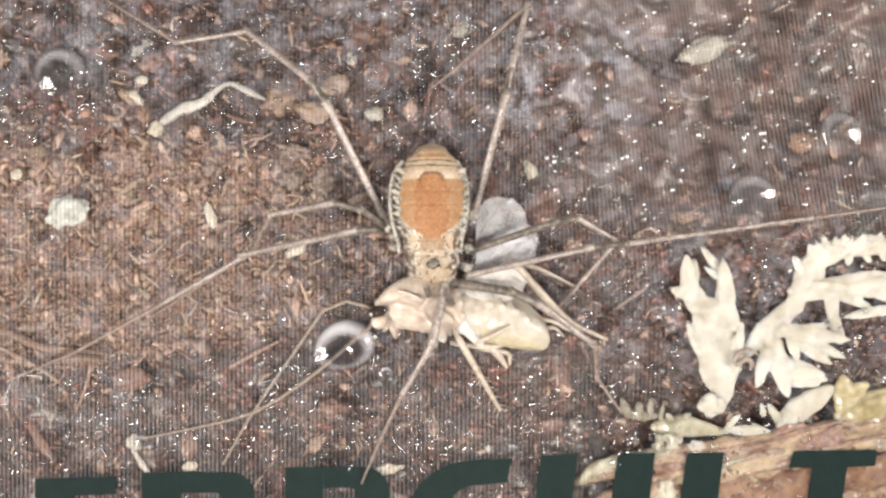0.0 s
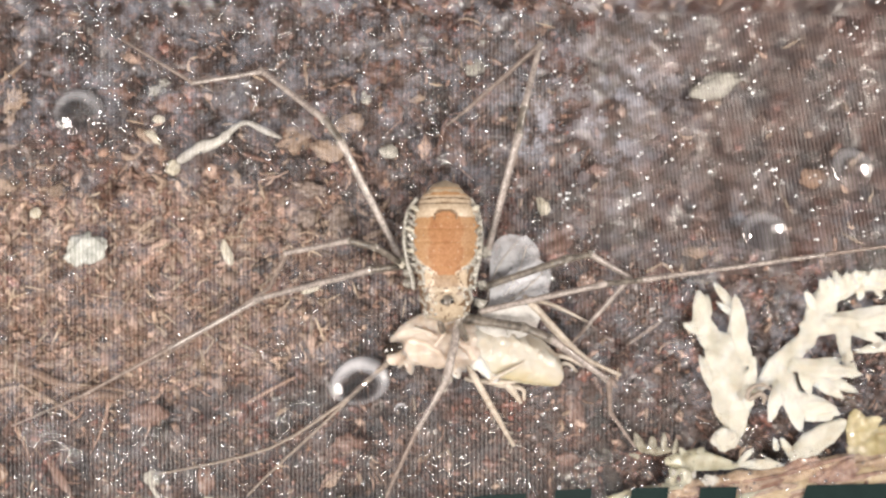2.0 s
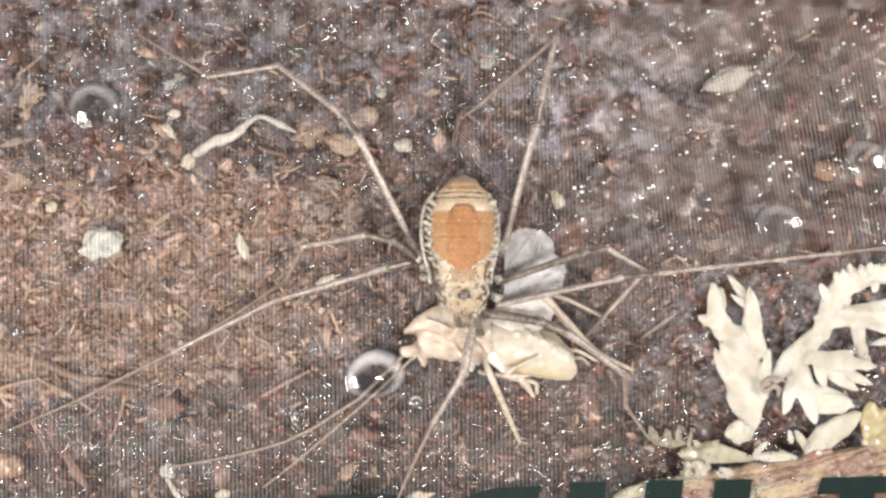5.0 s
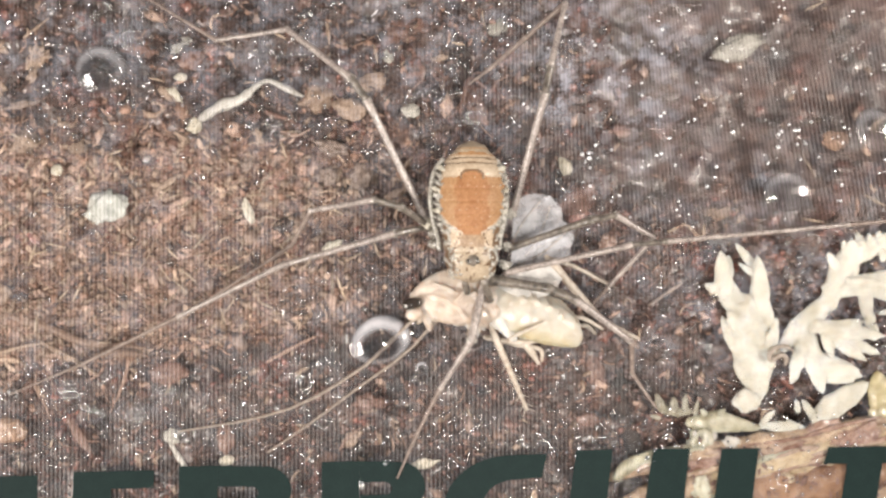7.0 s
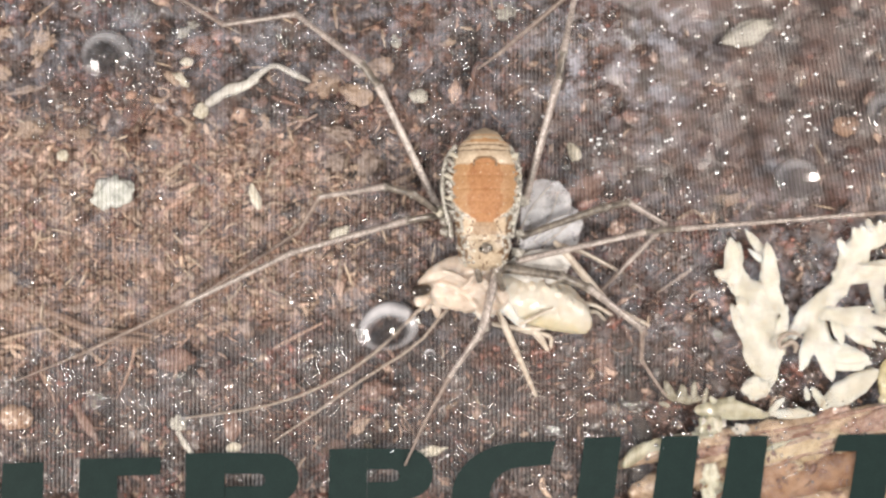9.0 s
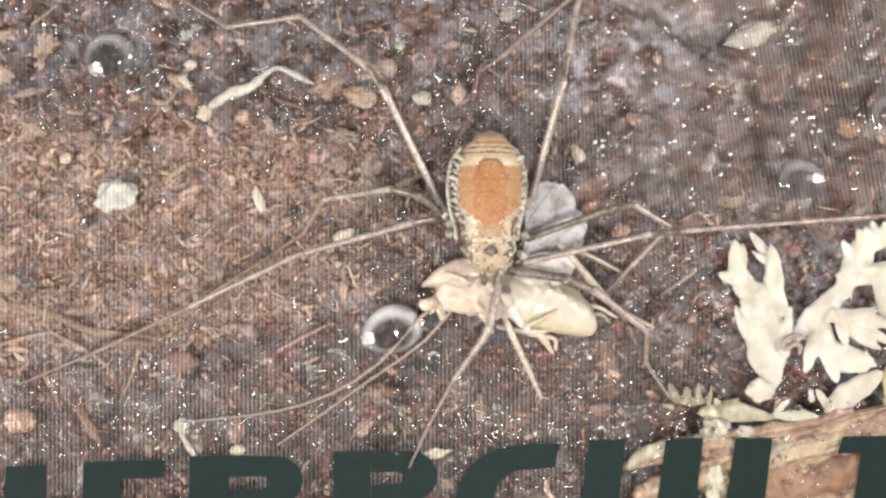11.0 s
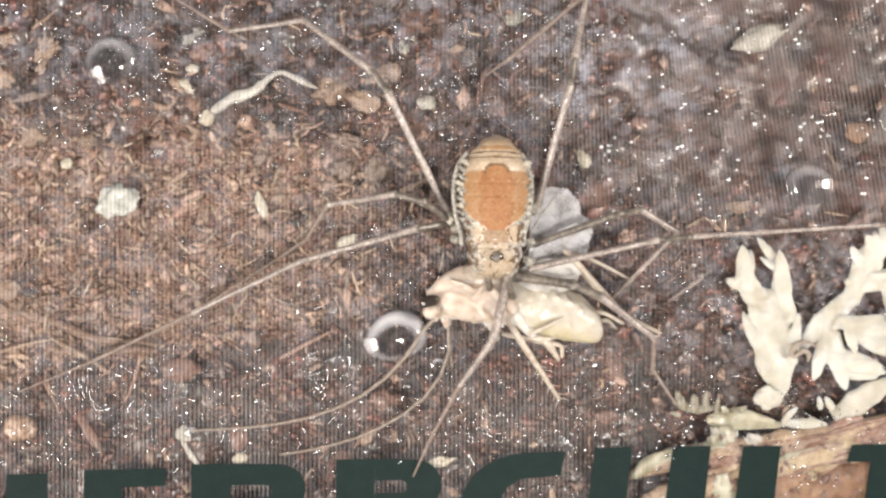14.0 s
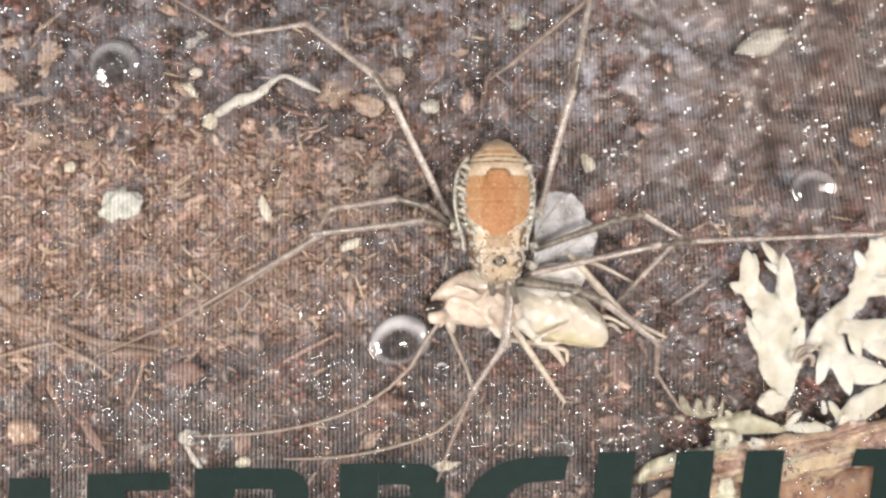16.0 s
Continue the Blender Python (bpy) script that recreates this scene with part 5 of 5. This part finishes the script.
for k in range(56):                               # rows of tiny pale tubercles over the saddle
    v, s = 0.27 + 0.055 * (k // 8) + rnd.uniform(-0.01, 0.01), (k % 8 - 3.5) / 4.4 + rnd.uniform(-0.06, 0.06)
    p = Vector((s * body_width(v), (0.5 - v) * 246 * U, body_height(v) * math.sqrt(1 - s * s) * 0.985))
    r = rnd.uniform(0.8, 1.5) * U
    shape("tubercle", *blob(p, (r, r, r), k, 0.1, 1), cream_mat, harvestman)
for side, fat in ((-1, 1.25), (1, 0.9)):          # pale lobes along the soft sides
    for k in range(9):
        v = 0.20 + 0.05 * k
        p = Vector((side * body_width(v) * 0.93, (0.5 - v) * 246 * U, 0.26 * MM))
        shape("lobe", *blob(p, (9 * fat * U, 4.2 * U, 8 * U), k * 3 + side, 0.8, 3, side * 0.5), flank_mat if k % 3 else white_bit_mat, harvestman)

    pts = [Vector((side * body_width(v) * (1.17 if side < 0 else 1.03), (0.5 - v) * 246 * U, 0.0)) for v in (0.13, 0.2, 0.28, 0.36, 0.44, 0.52, 0.6, 0.68, 0.76)]
    shape("margin", *tube(spline(pts, 4), [(4.6 if side < 0 else 3.2) * U] * 33, 8), flank_mat, harvestman, label="glassy fold along the side")


def aim(a, b):
    return Matrix.Translation(a) @ (b - a).to_track_quat("Z", "Y").to_matrix().to_4x4()


def segment(name, length, r0, r1, mat, parent, bow=0.0, knob=1.25):
    """A leg piece along +Z: narrow at its root, thicker near its far joint, with a few bristles."""
    pts, rs = [], []
    for i in range(9):
        s = i / 8
        pts.append(Vector((0, bow * length * math.sin(math.pi * s), s * length)))
        r = r0 + (r1 - r0) * s
        rs.append(r * (knob if i in (0, 8) else 1.0))
    pieces = [tube(pts, rs, 9)]
    rnd2 = random.Random(int(length * 1e7))
    for k in range(int(length / MM * 3)):
        s, w = rnd2.uniform(0.1, 0.95), rnd2.uniform(0, 6.28)
        p = Vector((0, bow * length * math.sin(math.pi * s), s * length))
        q = Vector((math.cos(w), math.sin(w), 0.5)) * (r0 * 2.1)
        pieces.append(tube([p, p + q], [r0 * 0.16, r0 * 0.06], 3))
    body = sum(len(p[1]) for p in pieces)
    for w in (0.4, 2.5, 4.6):                     # pale knobs added round the joint for its white glints
        p = Vector((math.cos(w) * r1 * 0.8, math.sin(w) * r1 * 0.8, length * 0.995))
        pieces.append(blob(p, (r1 * 0.6, r1 * 0.6, r1 * 0.7), w * 9, 0.2, 1))
    v, f = merge(pieces)
    return shape(name, v, f, [mat, flank_mat], parent, index=[0] * body + [1] * (len(f) - body))


def leg(joints, radii, mats, shift=None, weights=(1, 0.85, 0.8, 0.4, 0.1, 0), bow=0.0):
    """Five pieces through six joints. shift(t) gives joints of its own at some times."""
    names = ("femur", "patella", "tibia", "metatarsus", "tarsus")

    def places(t):
        js = shift(t) if shift else joints
        return [P(*j) + sway(t) * w for j, w in zip(js, weights)]

    rest = places(9.0)
    obs = []
    for k in range(5):
        length = (rest[k + 1] - rest[k]).length
        obs.append(segment(names[k], length, radii[k] * U, radii[k + 1] * U, mats[k], harvestman if k == 0 else obs[0], bow if k == 4 else 0.0))
    rows = [[] for _ in obs]
    for t in BEATS:
        js = places(t)
        frames = [aim(js[k], js[k + 1]) for k in range(5)]
        root = frames[0].inverted()
        rows[0].append((t, body_pose(t).inverted() @ frames[0]))
        for k in range(1, 5):
            rows[k].append((t, root @ frames[k]))
    for ob, r in zip(obs, rows):
        MOVES.append((ob, r))


A, B, C = leg_mat, leg_dark_mat, thin_leg_mat
leg([(798, 390, 1.2), (691, 172, 2.6), (662, 133, 2.5), (543, 43, 1.5), (412, 62, 0.6), (285, -15, 0.15)], (6, 6.5, 6.5, 4.5, 3.2, 1.6), (A, B, A, A, C), bow=0.05)
leg([(806, 402, 1.2), (752, 365, 2.1), (703, 352, 2.2), (586, 370, 1.7), (548, 432, 0.7), (345, 562, 0.12)], (6, 6, 5.5, 4.5, 3.2, 1.3), (B, B, A, C, C), bow=-0.04)


def left_second(t):
    up = along([(0, 0.5), (1.0, 0.45), (1.5, 0.4), (2, 0.27), (2.5, 0.18), (3, 0.1), (3.5, 0), (14.5, 0), (14.8, 0.35), (15.2, 0.95), (16, 1)], t)[0]
    low = [(802, 402, 1.2), (740, 413, 1.9), (535, 471, 2.3), (345, 562, 0.9), (170, 646, 0.3), (40, 700, 0.1)]
    high = [(802, 402, 1.2), (745, 391, 2.2), (572, 413, 4.6), (430, 500, 1.9), (300, 575, 0.7), (150, 640, 0.3)]
    return [tuple(a + (b - a) * up for a, b in zip(p, q)) for p, q in zip(low, high)]


leg(left_second(9), (6, 6, 4.5, 4, 2.6, 1.3), (B, A, A, C, C), left_second)


def left_first(t):
    k = along([(0, 0), (14.5, 0), (15.0, 0.5), (15.4, 1), (16, 1)], t)[0]
    low = [(905, 490, 1.3), (878, 606, 1.6), (868, 622, 1.5), (818, 692, 1.0), (770, 780, 0.4), (738, 850, 0.1)]
    high = [(906, 492, 1.3), (895, 600, 1.6), (888, 618, 1.5), (838, 690, 1.0), (800, 780, 0.4), (775, 850, 0.1)]
    return [tuple(a + (b - a) * k for a, b in zip(p, q)) for p, q in zip(low, high)]


leg(left_first(9), (8, 8, 6, 4, 3, 1.5), (A, A, A, C, C), left_first)
leg([(955, 372, 1.2), (1013, 160, 2.6), (1022, 112, 2.5), (1045, -4, 1.8), (905, 114, 0.5), (868, 140, 0.15)], (6, 6.5, 6, 4.5, 3.2, 1.6), (A, B, A, C, C))
leg([(948, 440, 1.3), (1098, 388, 2.0), (1140, 380, 1.9), (1204, 420, 1.4), (1120, 506, 0.4), (1092, 535, 0.12)], (6, 6.5, 5.5, 4.5, 3.6, 2), (B, B, A, A, C))


def right_second(t):
    slope = along([(0, -0.148), (1.5, -0.145), (3.5, -0.127), (7, -0.098), (9, -0.081), (12.5, -0.073), (14.5, -0.06), (16, -0.038)], t)[0]
    dip = 0 if t > 6 else -2
    return [(942, 484, 1.3), (1170, 433 + dip, 2.2), (1232, 427 + dip, 2.2), (1560, 427 + dip + slope * 328, 1.4), (1760, 427 + dip + slope * 528, 0.6), (1900, 427 + slope * 668, 0.2)]


leg(right_second(9), (5.5, 5, 4.5, 3.4, 2.4, 1.5), (A, B, A, C, C), right_second, weights=(1, 0.7, 0.7, 0.3, 0, 0))
leg([(915, 497, 1.3), (1018, 512, 1.7), (1068, 533, 1.7), (1164, 607, 0.9), (1162, 662, 0.3), (1205, 725, 0.12)], (9, 8, 7, 5, 3.4, 1.8), (B, B, A, C, C), bow=-0.06)
for x, y, r in ((800, 396, 12), (812, 414, 10), (812, 432, 10), (900, 490, 12), (950, 378, 10), (944, 436, 10), (940, 470, 11), (915, 496, 12)):
    shape("coxa", *blob(on_body(x, y, 1.3), (r * U, r * U * 0.8, 9 * U), x, 0.6, 3), flank_mat if x != 800 else white_bit_mat, harvestman, label="mottled leg base")
for dx, end in ((-8, (872, 520)), (10, (915, 535))):
    line = [on_body(884 + dx, 478, 1.5), on_body(884 + dx * 1.8, 500, 1.9), on_body(end[0], end[1], 1.3)]
    shape("pedipalp", *tube(spline(line, 4), [6 * U] * 9, 8), B, harvestman, label="short dark feeler at the mouth")
MOVES.append((harvestman, [(t, body_pose(t)) for t in BEATS]))


# ---------------------------------------------------------------- prey: a barklouse
prey_at = P(900, 560, 0.5)
barklouse = tagged(new("barklouse"), "pale soft barklouse caught under the harvestman", "insect")
barklouse.location = prey_at


def prey_pose(t):
    dx, dy, turn = along([(0, 0, -2, 0.4), (2.5, 0, -2, 0.3), (4.2, -2, -1, 0), (6.3, -4, -3, -1.4), (8, -3, -3, -1.1), (9, -3, -3, -1.0), (11.5, -2, -2, -0.8), (12.5, -2, -2, -0.4), (14.5, -2, -1, -0.3), (16, 0, 0, 0)], t)
    return Matrix.Translation(prey_at + Vector((dx * U, -dy * U, 0))) @ pose(0, 0, 0, 0, 0, turn)


def on_prey(x, y, z):
    return P(x, y, z) - prey_at


def spindle(points, radii, flat, sides=18, rings=0.0):
    line = spline([on_prey(*p) for p in points], 10)
    n = len(line)
    rs = [float(np.interp(i / (n - 1) * (len(radii) - 1), range(len(radii)), radii)) * U * (1 + rings * math.sin(i * 1.9)) for i in range(n)]
    return tube(line, rs, sides, flat)


abdomen = shape("abdomen", *moved(fuse([[(905, 540, 36), (940, 548, 44), (975, 556, 48), (1010, 566, 46), (1038, 580, 36), (1056, 594, 22)], [(1040, 590, 24), (1062, 606, 10)]] +
                                       [[(x0, y0, r, 9), ((x0 + x1) / 2 + 4, (y0 + y1) / 2, r, 20), (x1, y1, r * 0.6, 18)] for x0, y0, x1, y1, r in (
                                           (930, 512, 950, 560, 7), (952, 508, 972, 552, 8), (976, 512, 994, 556, 8), (1000, 524, 1016, 562, 7), (1024, 542, 1036, 576, 6))], 1.8, 3, 1.2, 3.0, 0.55, 0.55), Matrix.Translation(-prey_at)),
                abdomen_mat, barklouse, label="glossy yellowish blunt abdomen")
abdomen.data.attributes.new("gut", "FLOAT", "POINT").data.foreach_set("value", [
    smooth_step(-9, 34, (-v.co.y / U) * 0.9 - 0.30 * (v.co.x / U - 60) + 6 * noise.noise(v.co * 2500)) * smooth_step(30, 70, v.co.x / U) for v in abdomen.data.vertices])
shape("thorax", *moved(fuse([[(806, 540, 30), (835, 540, 40), (880, 540, 44), (920, 548, 38)], [(774, 530, 12), (800, 516, 22), (835, 504, 28), (872, 500, 32), (905, 510, 26)],
                             [(808, 505, 3, 16), (828, 511, 4, 20), (850, 522, 3, 20)], [(846, 536, 4, 22), (862, 516, 4, 22), (872, 502, 3, 20)], [(800, 528, 4, 14), (826, 534, 5, 22), (850, 548, 4, 22)],
                             [(852, 548, 8, 20), (868, 566, 8, 18), (882, 588, 4, 8)], [(880, 520, 6, 24), (900, 540, 7, 24), (915, 560, 5, 20)]], 1.8, 3, 2.0, 7.0, 0.55, 0.6), Matrix.Translation(-prey_at)),
      prey_mat, barklouse, label="pale humped thorax")
shape("head", *moved(fuse([[(772, 545, 15), (792, 548, 22), (812, 552, 24)], [(768, 562, 12), (776, 560, 14)]], 2.0, 6, 0.8, 2.0, 0.6, 0.55), Matrix.Translation(-prey_at)), prey_mat, barklouse, label="pale beige head")
for a, b, width, z in (((862, 545), (889, 600), 36, 0.75), ((905, 545), (960, 606), 40, 0.85), ((880, 548), (898, 590), 24, 0.8)):
    shape("coxa", *moved(petal(a, b, width, z, -0.25, width * 0.1, 0.24), Matrix.Translation(-prey_at)), pad_skin_mat, barklouse, label="whitish swollen leg base")
shape("snout", *spindle([(790, 555, 0.5), (798, 575, 0.4), (800, 588, 0.3)], (10, 9, 5), 0.8, 10), prey_mat, barklouse)
shape("eye", *blob(on_prey(769, 543, 0.98), (19 * U, 11 * U, 10 * U), 2, 0.08, 3, 0.3), eye_mat, barklouse, label="bulging black eye")
shape("eye", *blob(on_prey(772, 561, 0.92), (15 * U, 13 * U, 12 * U), 3, 0.05, 3), prey_mat, barklouse, label="pale swollen eye rim")


for x0, y0, x1, y1 in ((782, 566, 778, 578), (796, 562, 802, 586)):
    shape("palp", *tube(spline([on_prey(x0, y0, 0.6), on_prey((x0 + x1) / 2 + 3, (y0 + y1) / 2, 0.5), on_prey(x1, y1, 0.25)], 4), [5 * U, 5 * U, 4.5 * U, 4.5 * U, 4 * U, 4 * U, 3.5 * U, 3 * U, 2.4 * U], 8), prey_mat, barklouse)


def wing(name, root, tip, width, z, tilt, mat=wing_mat):
    """A thin membrane with raised veins."""
    a, b = on_prey(*root, z), on_prey(*tip, z)
    length, rows, cols = (b - a).length, 16, 10
    top, f = [], []
    for i in range(rows + 1):
        s = i / rows
        half = 0.5 * width * U * math.sqrt(max(0.0004, math.sin(math.pi * min(1.0, 0.03 + 0.97 * s) ** (2.3 if mat is wing_mat else 1.35))))
        for j in range(cols + 1):
            u = 2 * j / cols - 1
            h = 0.05 * width * U * u * u + 0.03 * width * U * math.sin(3 * s + 2 * u) + 0.09 * width * U * noise.noise(Vector((u * 1.8, s * 3.2, width)))
            q = s * (1 + 0.16 * noise.noise(Vector((u * 2.3, width * 0.1, z * 5))) * s)
            top.append(Vector((u * half, q * length, h)))
    q = cols + 1
    for i in range(rows):
        for j in range(cols):
            k = i * q + j
            f.append((k, k + 1, k + q + 1, k + q))
    v = top
    m = Matrix.Translation(a) @ (Matrix.Rotation(math.atan2((b - a).y, (b - a).x) - math.pi / 2, 4, "Z")) @ pose(0, 0, 0, 0, tilt, 0)
    ob = shape(name, *moved((v, f), m), mat, barklouse, label="grey see-through wing" if mat is wing_mat else "whitish folded wing")
    for k, side in enumerate((-0.22, 0.2) if mat is wing_mat else ()):
        pts = []
        for i in range(7):
            s = 0.06 + 0.86 * i / 6
            u = side * 2 * math.sin(math.pi * (0.1 + 0.8 * s))
            pts.append(m @ Vector((side * width * U * math.sin(math.pi * (0.15 + 0.75 * s)), s * length, 0.1 * width * U * u * u + 0.05 * length * s * s)))
        shape("vein", *tube(pts, [0.8 * U] * 7, 5), pale_leg_mat, ob)
    return ob


wing("forewing", (945, 470), (1008, 346), 92, 0.62, 14)
wing("forewing", (940, 470), (1046, 400), 70, 0.50, -16)
wing("forewing", (925, 492), (1040, 425), 70, 0.45, -6)
wing("hindwing", (918, 500), (1032, 494), 62, 1.02, 6, pad_mat)
for pts, r in (([(1008, 452, 1.1), (1022, 466, 1.1), (1062, 512, 0.9), (1115, 565, 0.5), (1178, 597, 0.15)], (4, 7, 7, 5, 3)),
               ([(1030, 560, 0.5), (1075, 562, 0.4), (1112, 580, 0.15)], (4, 4, 3)),
               ([(1035, 585, 0.4), (1080, 575, 0.3), (1100, 590, 0.12)], (3, 4, 2)),
               ([(900, 600, 0.4), (960, 612, 0.35), (1000, 620, 0.25), (1004, 640, 0.12)], (4, 5, 4, 3)),
               ([(962, 600, 0.4), (980, 618, 0.3), (998, 645, 0.12)], (5, 8, 3)),
               ([(946, 602, 1.1), (965, 592, 1.35), (1006, 570, 1.35)], (3, 3.5, 2)),
               ([(905, 602, 0.5), (960, 608, 0.55), (1010, 604, 0.5)], (4, 5, 2)),
               ([(1010, 455, 0.7), (1060, 470, 0.5), (1120, 500, 0.2)], (4, 4, 2))):
    line = spline([on_prey(*p) for p in pts], 5)
    rs = [float(np.interp(i / (len(line) - 1) * (len(r) - 1), range(len(r)), r)) * U for i in range(len(line))]
    shape("leg", *tube(line, rs, 8), pale_leg_mat, barklouse)


def hind_leg():
    """The free hind leg with its spines; it swings a little."""
    a, b = P(905, 575, 0.9), P(998, 712, 0.12)
    length = (b - a).length
    pieces = [tube([Vector((0, 0.02 * length * math.sin(3.1 * s), s * length)) for s in (0, 0.15, 0.4, 0.6, 0.66, 0.85, 1)],
                   [4 * U, 6.5 * U, 6 * U, 5 * U, 5 * U, 4 * U, 3.4 * U], 8)]
    for s in (0.45, 0.58, 0.62, 0.70, 0.82, 0.93, 0.99):
        for side in (-1, 1):
            p = Vector((0, 0, s * length))
            pieces.append(tube([p, p + Vector((side * 12 * U, 6 * U, 9 * U))], [1.4 * U, 0.5 * U], 4))
    ob = shape("hind_leg", *merge(pieces), pale_leg_mat, barklouse, label="pale spiny hind leg")
    rows = []
    for t in BEATS:
        x, y = along([(0, 983, 713), (2, 983, 712), (3, 970, 716), (4.2, 965, 719), (8, 968, 718), (12.5, 972, 716), (13.6, 994, 712), (16, 998, 711)], t)
        rows.append((t, prey_pose(t).inverted() @ aim(a, P(x, y, 0.12))))
    MOVES.append((ob, rows))


hind_leg()


def antenna(shapes, pieces, length, z_tip):
    """A long feeler in rigid pieces laid from its tip back along a line that changes."""
    step = length * U / pieces
    obs = []
    for k in range(pieces):
        r0, r1 = (1.7 + 2.0 * k / pieces) * U, (1.7 + 2.0 * (k + 1) / pieces) * U
        v, f = tube([Vector((0, 0, 0)), Vector((0, 0, step * 0.5)), Vector((0, 0, step))], [r0, (r0 + r1) / 2, r1], 7)
        obs.append(shape("antenna_piece" if k else "antenna_tip", v, f, antenna_mat, barklouse))
    rows = [[] for _ in obs]
    for t in BEATS:
        ts = [s[0] for s in shapes]
        hi = min(range(len(ts)), key=lambda i: (ts[i] < t, ts[i]))
        lines = [resample(s[1], length, pieces) for s in shapes]
        pts = []
        for j in range(pieces + 1):
            x = float(np.interp(t, ts, [l[j][0] for l in lines]))
            y = float(np.interp(t, ts, [l[j][1] for l in lines]))
            pts.append(P(x, y, z_tip + 0.25 * j / pieces))
        place = pts[0]
        for j in range(pieces):
            m = aim(place, place + (pts[j + 1] - place))
            rows[j].append((t, prey_pose(t).inverted() @ m))
            place = place + (pts[j + 1] - place).normalized() * step
    for ob, r in zip(obs, rows):
        MOVES.append((ob, r))


def resample(line, length, count):
    """Points at even steps along a smooth line from the tip, in plan units."""
    fine = spline([Vector((x, y, 0)) for x, y in line], 16)
    run, out, want, k = 0.0, [fine[0]], length / count, 1
    for a, b in zip(fine, fine[1:]):
        d = (b - a).length
        while k <= count and run + d >= k * want - 1e-6:
            out.append(a + (b - a) * ((k * want - run) / d))
            k += 1
        run += d
    while len(out) <= count:
        out.append(out[-1] + (fine[-1] - fine[-2]).normalized() * want)
    return [(p.x, p.y) for p in out]


antenna([(0.0, [(347, 768), (447, 748), (547, 722), (617, 680), (668, 643), (730, 590), (790, 545), (860, 540)]),
         (4.2, [(342, 767), (460, 745), (560, 716), (630, 675), (680, 643), (735, 590), (790, 545), (860, 540)]),
         (9.0, [(345, 766), (470, 748), (560, 722), (640, 680), (697, 638), (745, 590), (790, 550), (860, 540)]),
         (12.5, [(345, 768), (480, 757), (570, 738), (650, 700), (705, 652), (745, 600), (790, 555), (860, 540)]),
         (16.0, [(345, 772), (440, 769), (530, 756), (600, 736), (660, 708), (705, 672), (738, 635), (762, 590), (800, 550), (870, 545)])], 10, 520, 0.12)
antenna([(0.0, [(490, 815), (530, 745), (567, 688), (637, 588), (670, 540), (700, 524), (747, 533), (800, 540), (880, 545), (960, 560)]),
         (0.35, [(498, 812), (560, 745), (600, 705), (660, 630), (700, 580), (740, 552), (770, 545), (820, 540), (900, 550), (970, 565)]),
         (1.5, [(503, 808), (555, 755), (598, 717), (668, 650), (715, 605), (760, 570), (800, 545), (860, 540), (990, 560)]),
         (4.2, [(505, 806), (560, 760), (610, 715), (682, 650), (720, 612), (765, 570), (800, 545), (860, 540), (990, 560)]),
         (6.3, [(505, 803), (590, 745), (670, 684), (750, 624), (800, 572), (830, 550), (880, 545), (990, 560)]),
         (9.0, [(502, 808), (580, 755), (657, 700), (757, 635), (805, 580), (835, 550), (880, 545), (990, 560)]),
         (12.5, [(502, 811), (560, 770), (620, 727), (752, 631), (800, 585), (825, 550), (880, 545), (990, 560)]),
         (13.6, [(502, 812), (580, 790), (670, 745), (745, 690), (785, 640), (800, 590), (800, 555), (850, 545), (960, 560)]),
         (14.5, [(502, 813), (600, 808), (665, 798), (745, 762), (795, 700), (806, 630), (790, 570), (800, 548), (900, 550)]),
         (15.2, [(502, 813), (600, 808), (680, 795), (760, 768), (815, 720), (828, 670), (800, 590), (785, 548), (860, 545)]),
         (16.0, [(502, 813), (580, 811), (650, 802), (720, 785), (775, 764), (815, 730), (838, 690), (818, 635), (797, 588), (784, 550), (820, 540)])], 12, 560, 0.16)
MOVES.append((barklouse, [(t, prey_pose(t)) for t in BEATS]))


def motions():
    for ob, rows in MOVES:
        walk(ob, rows)


motions()
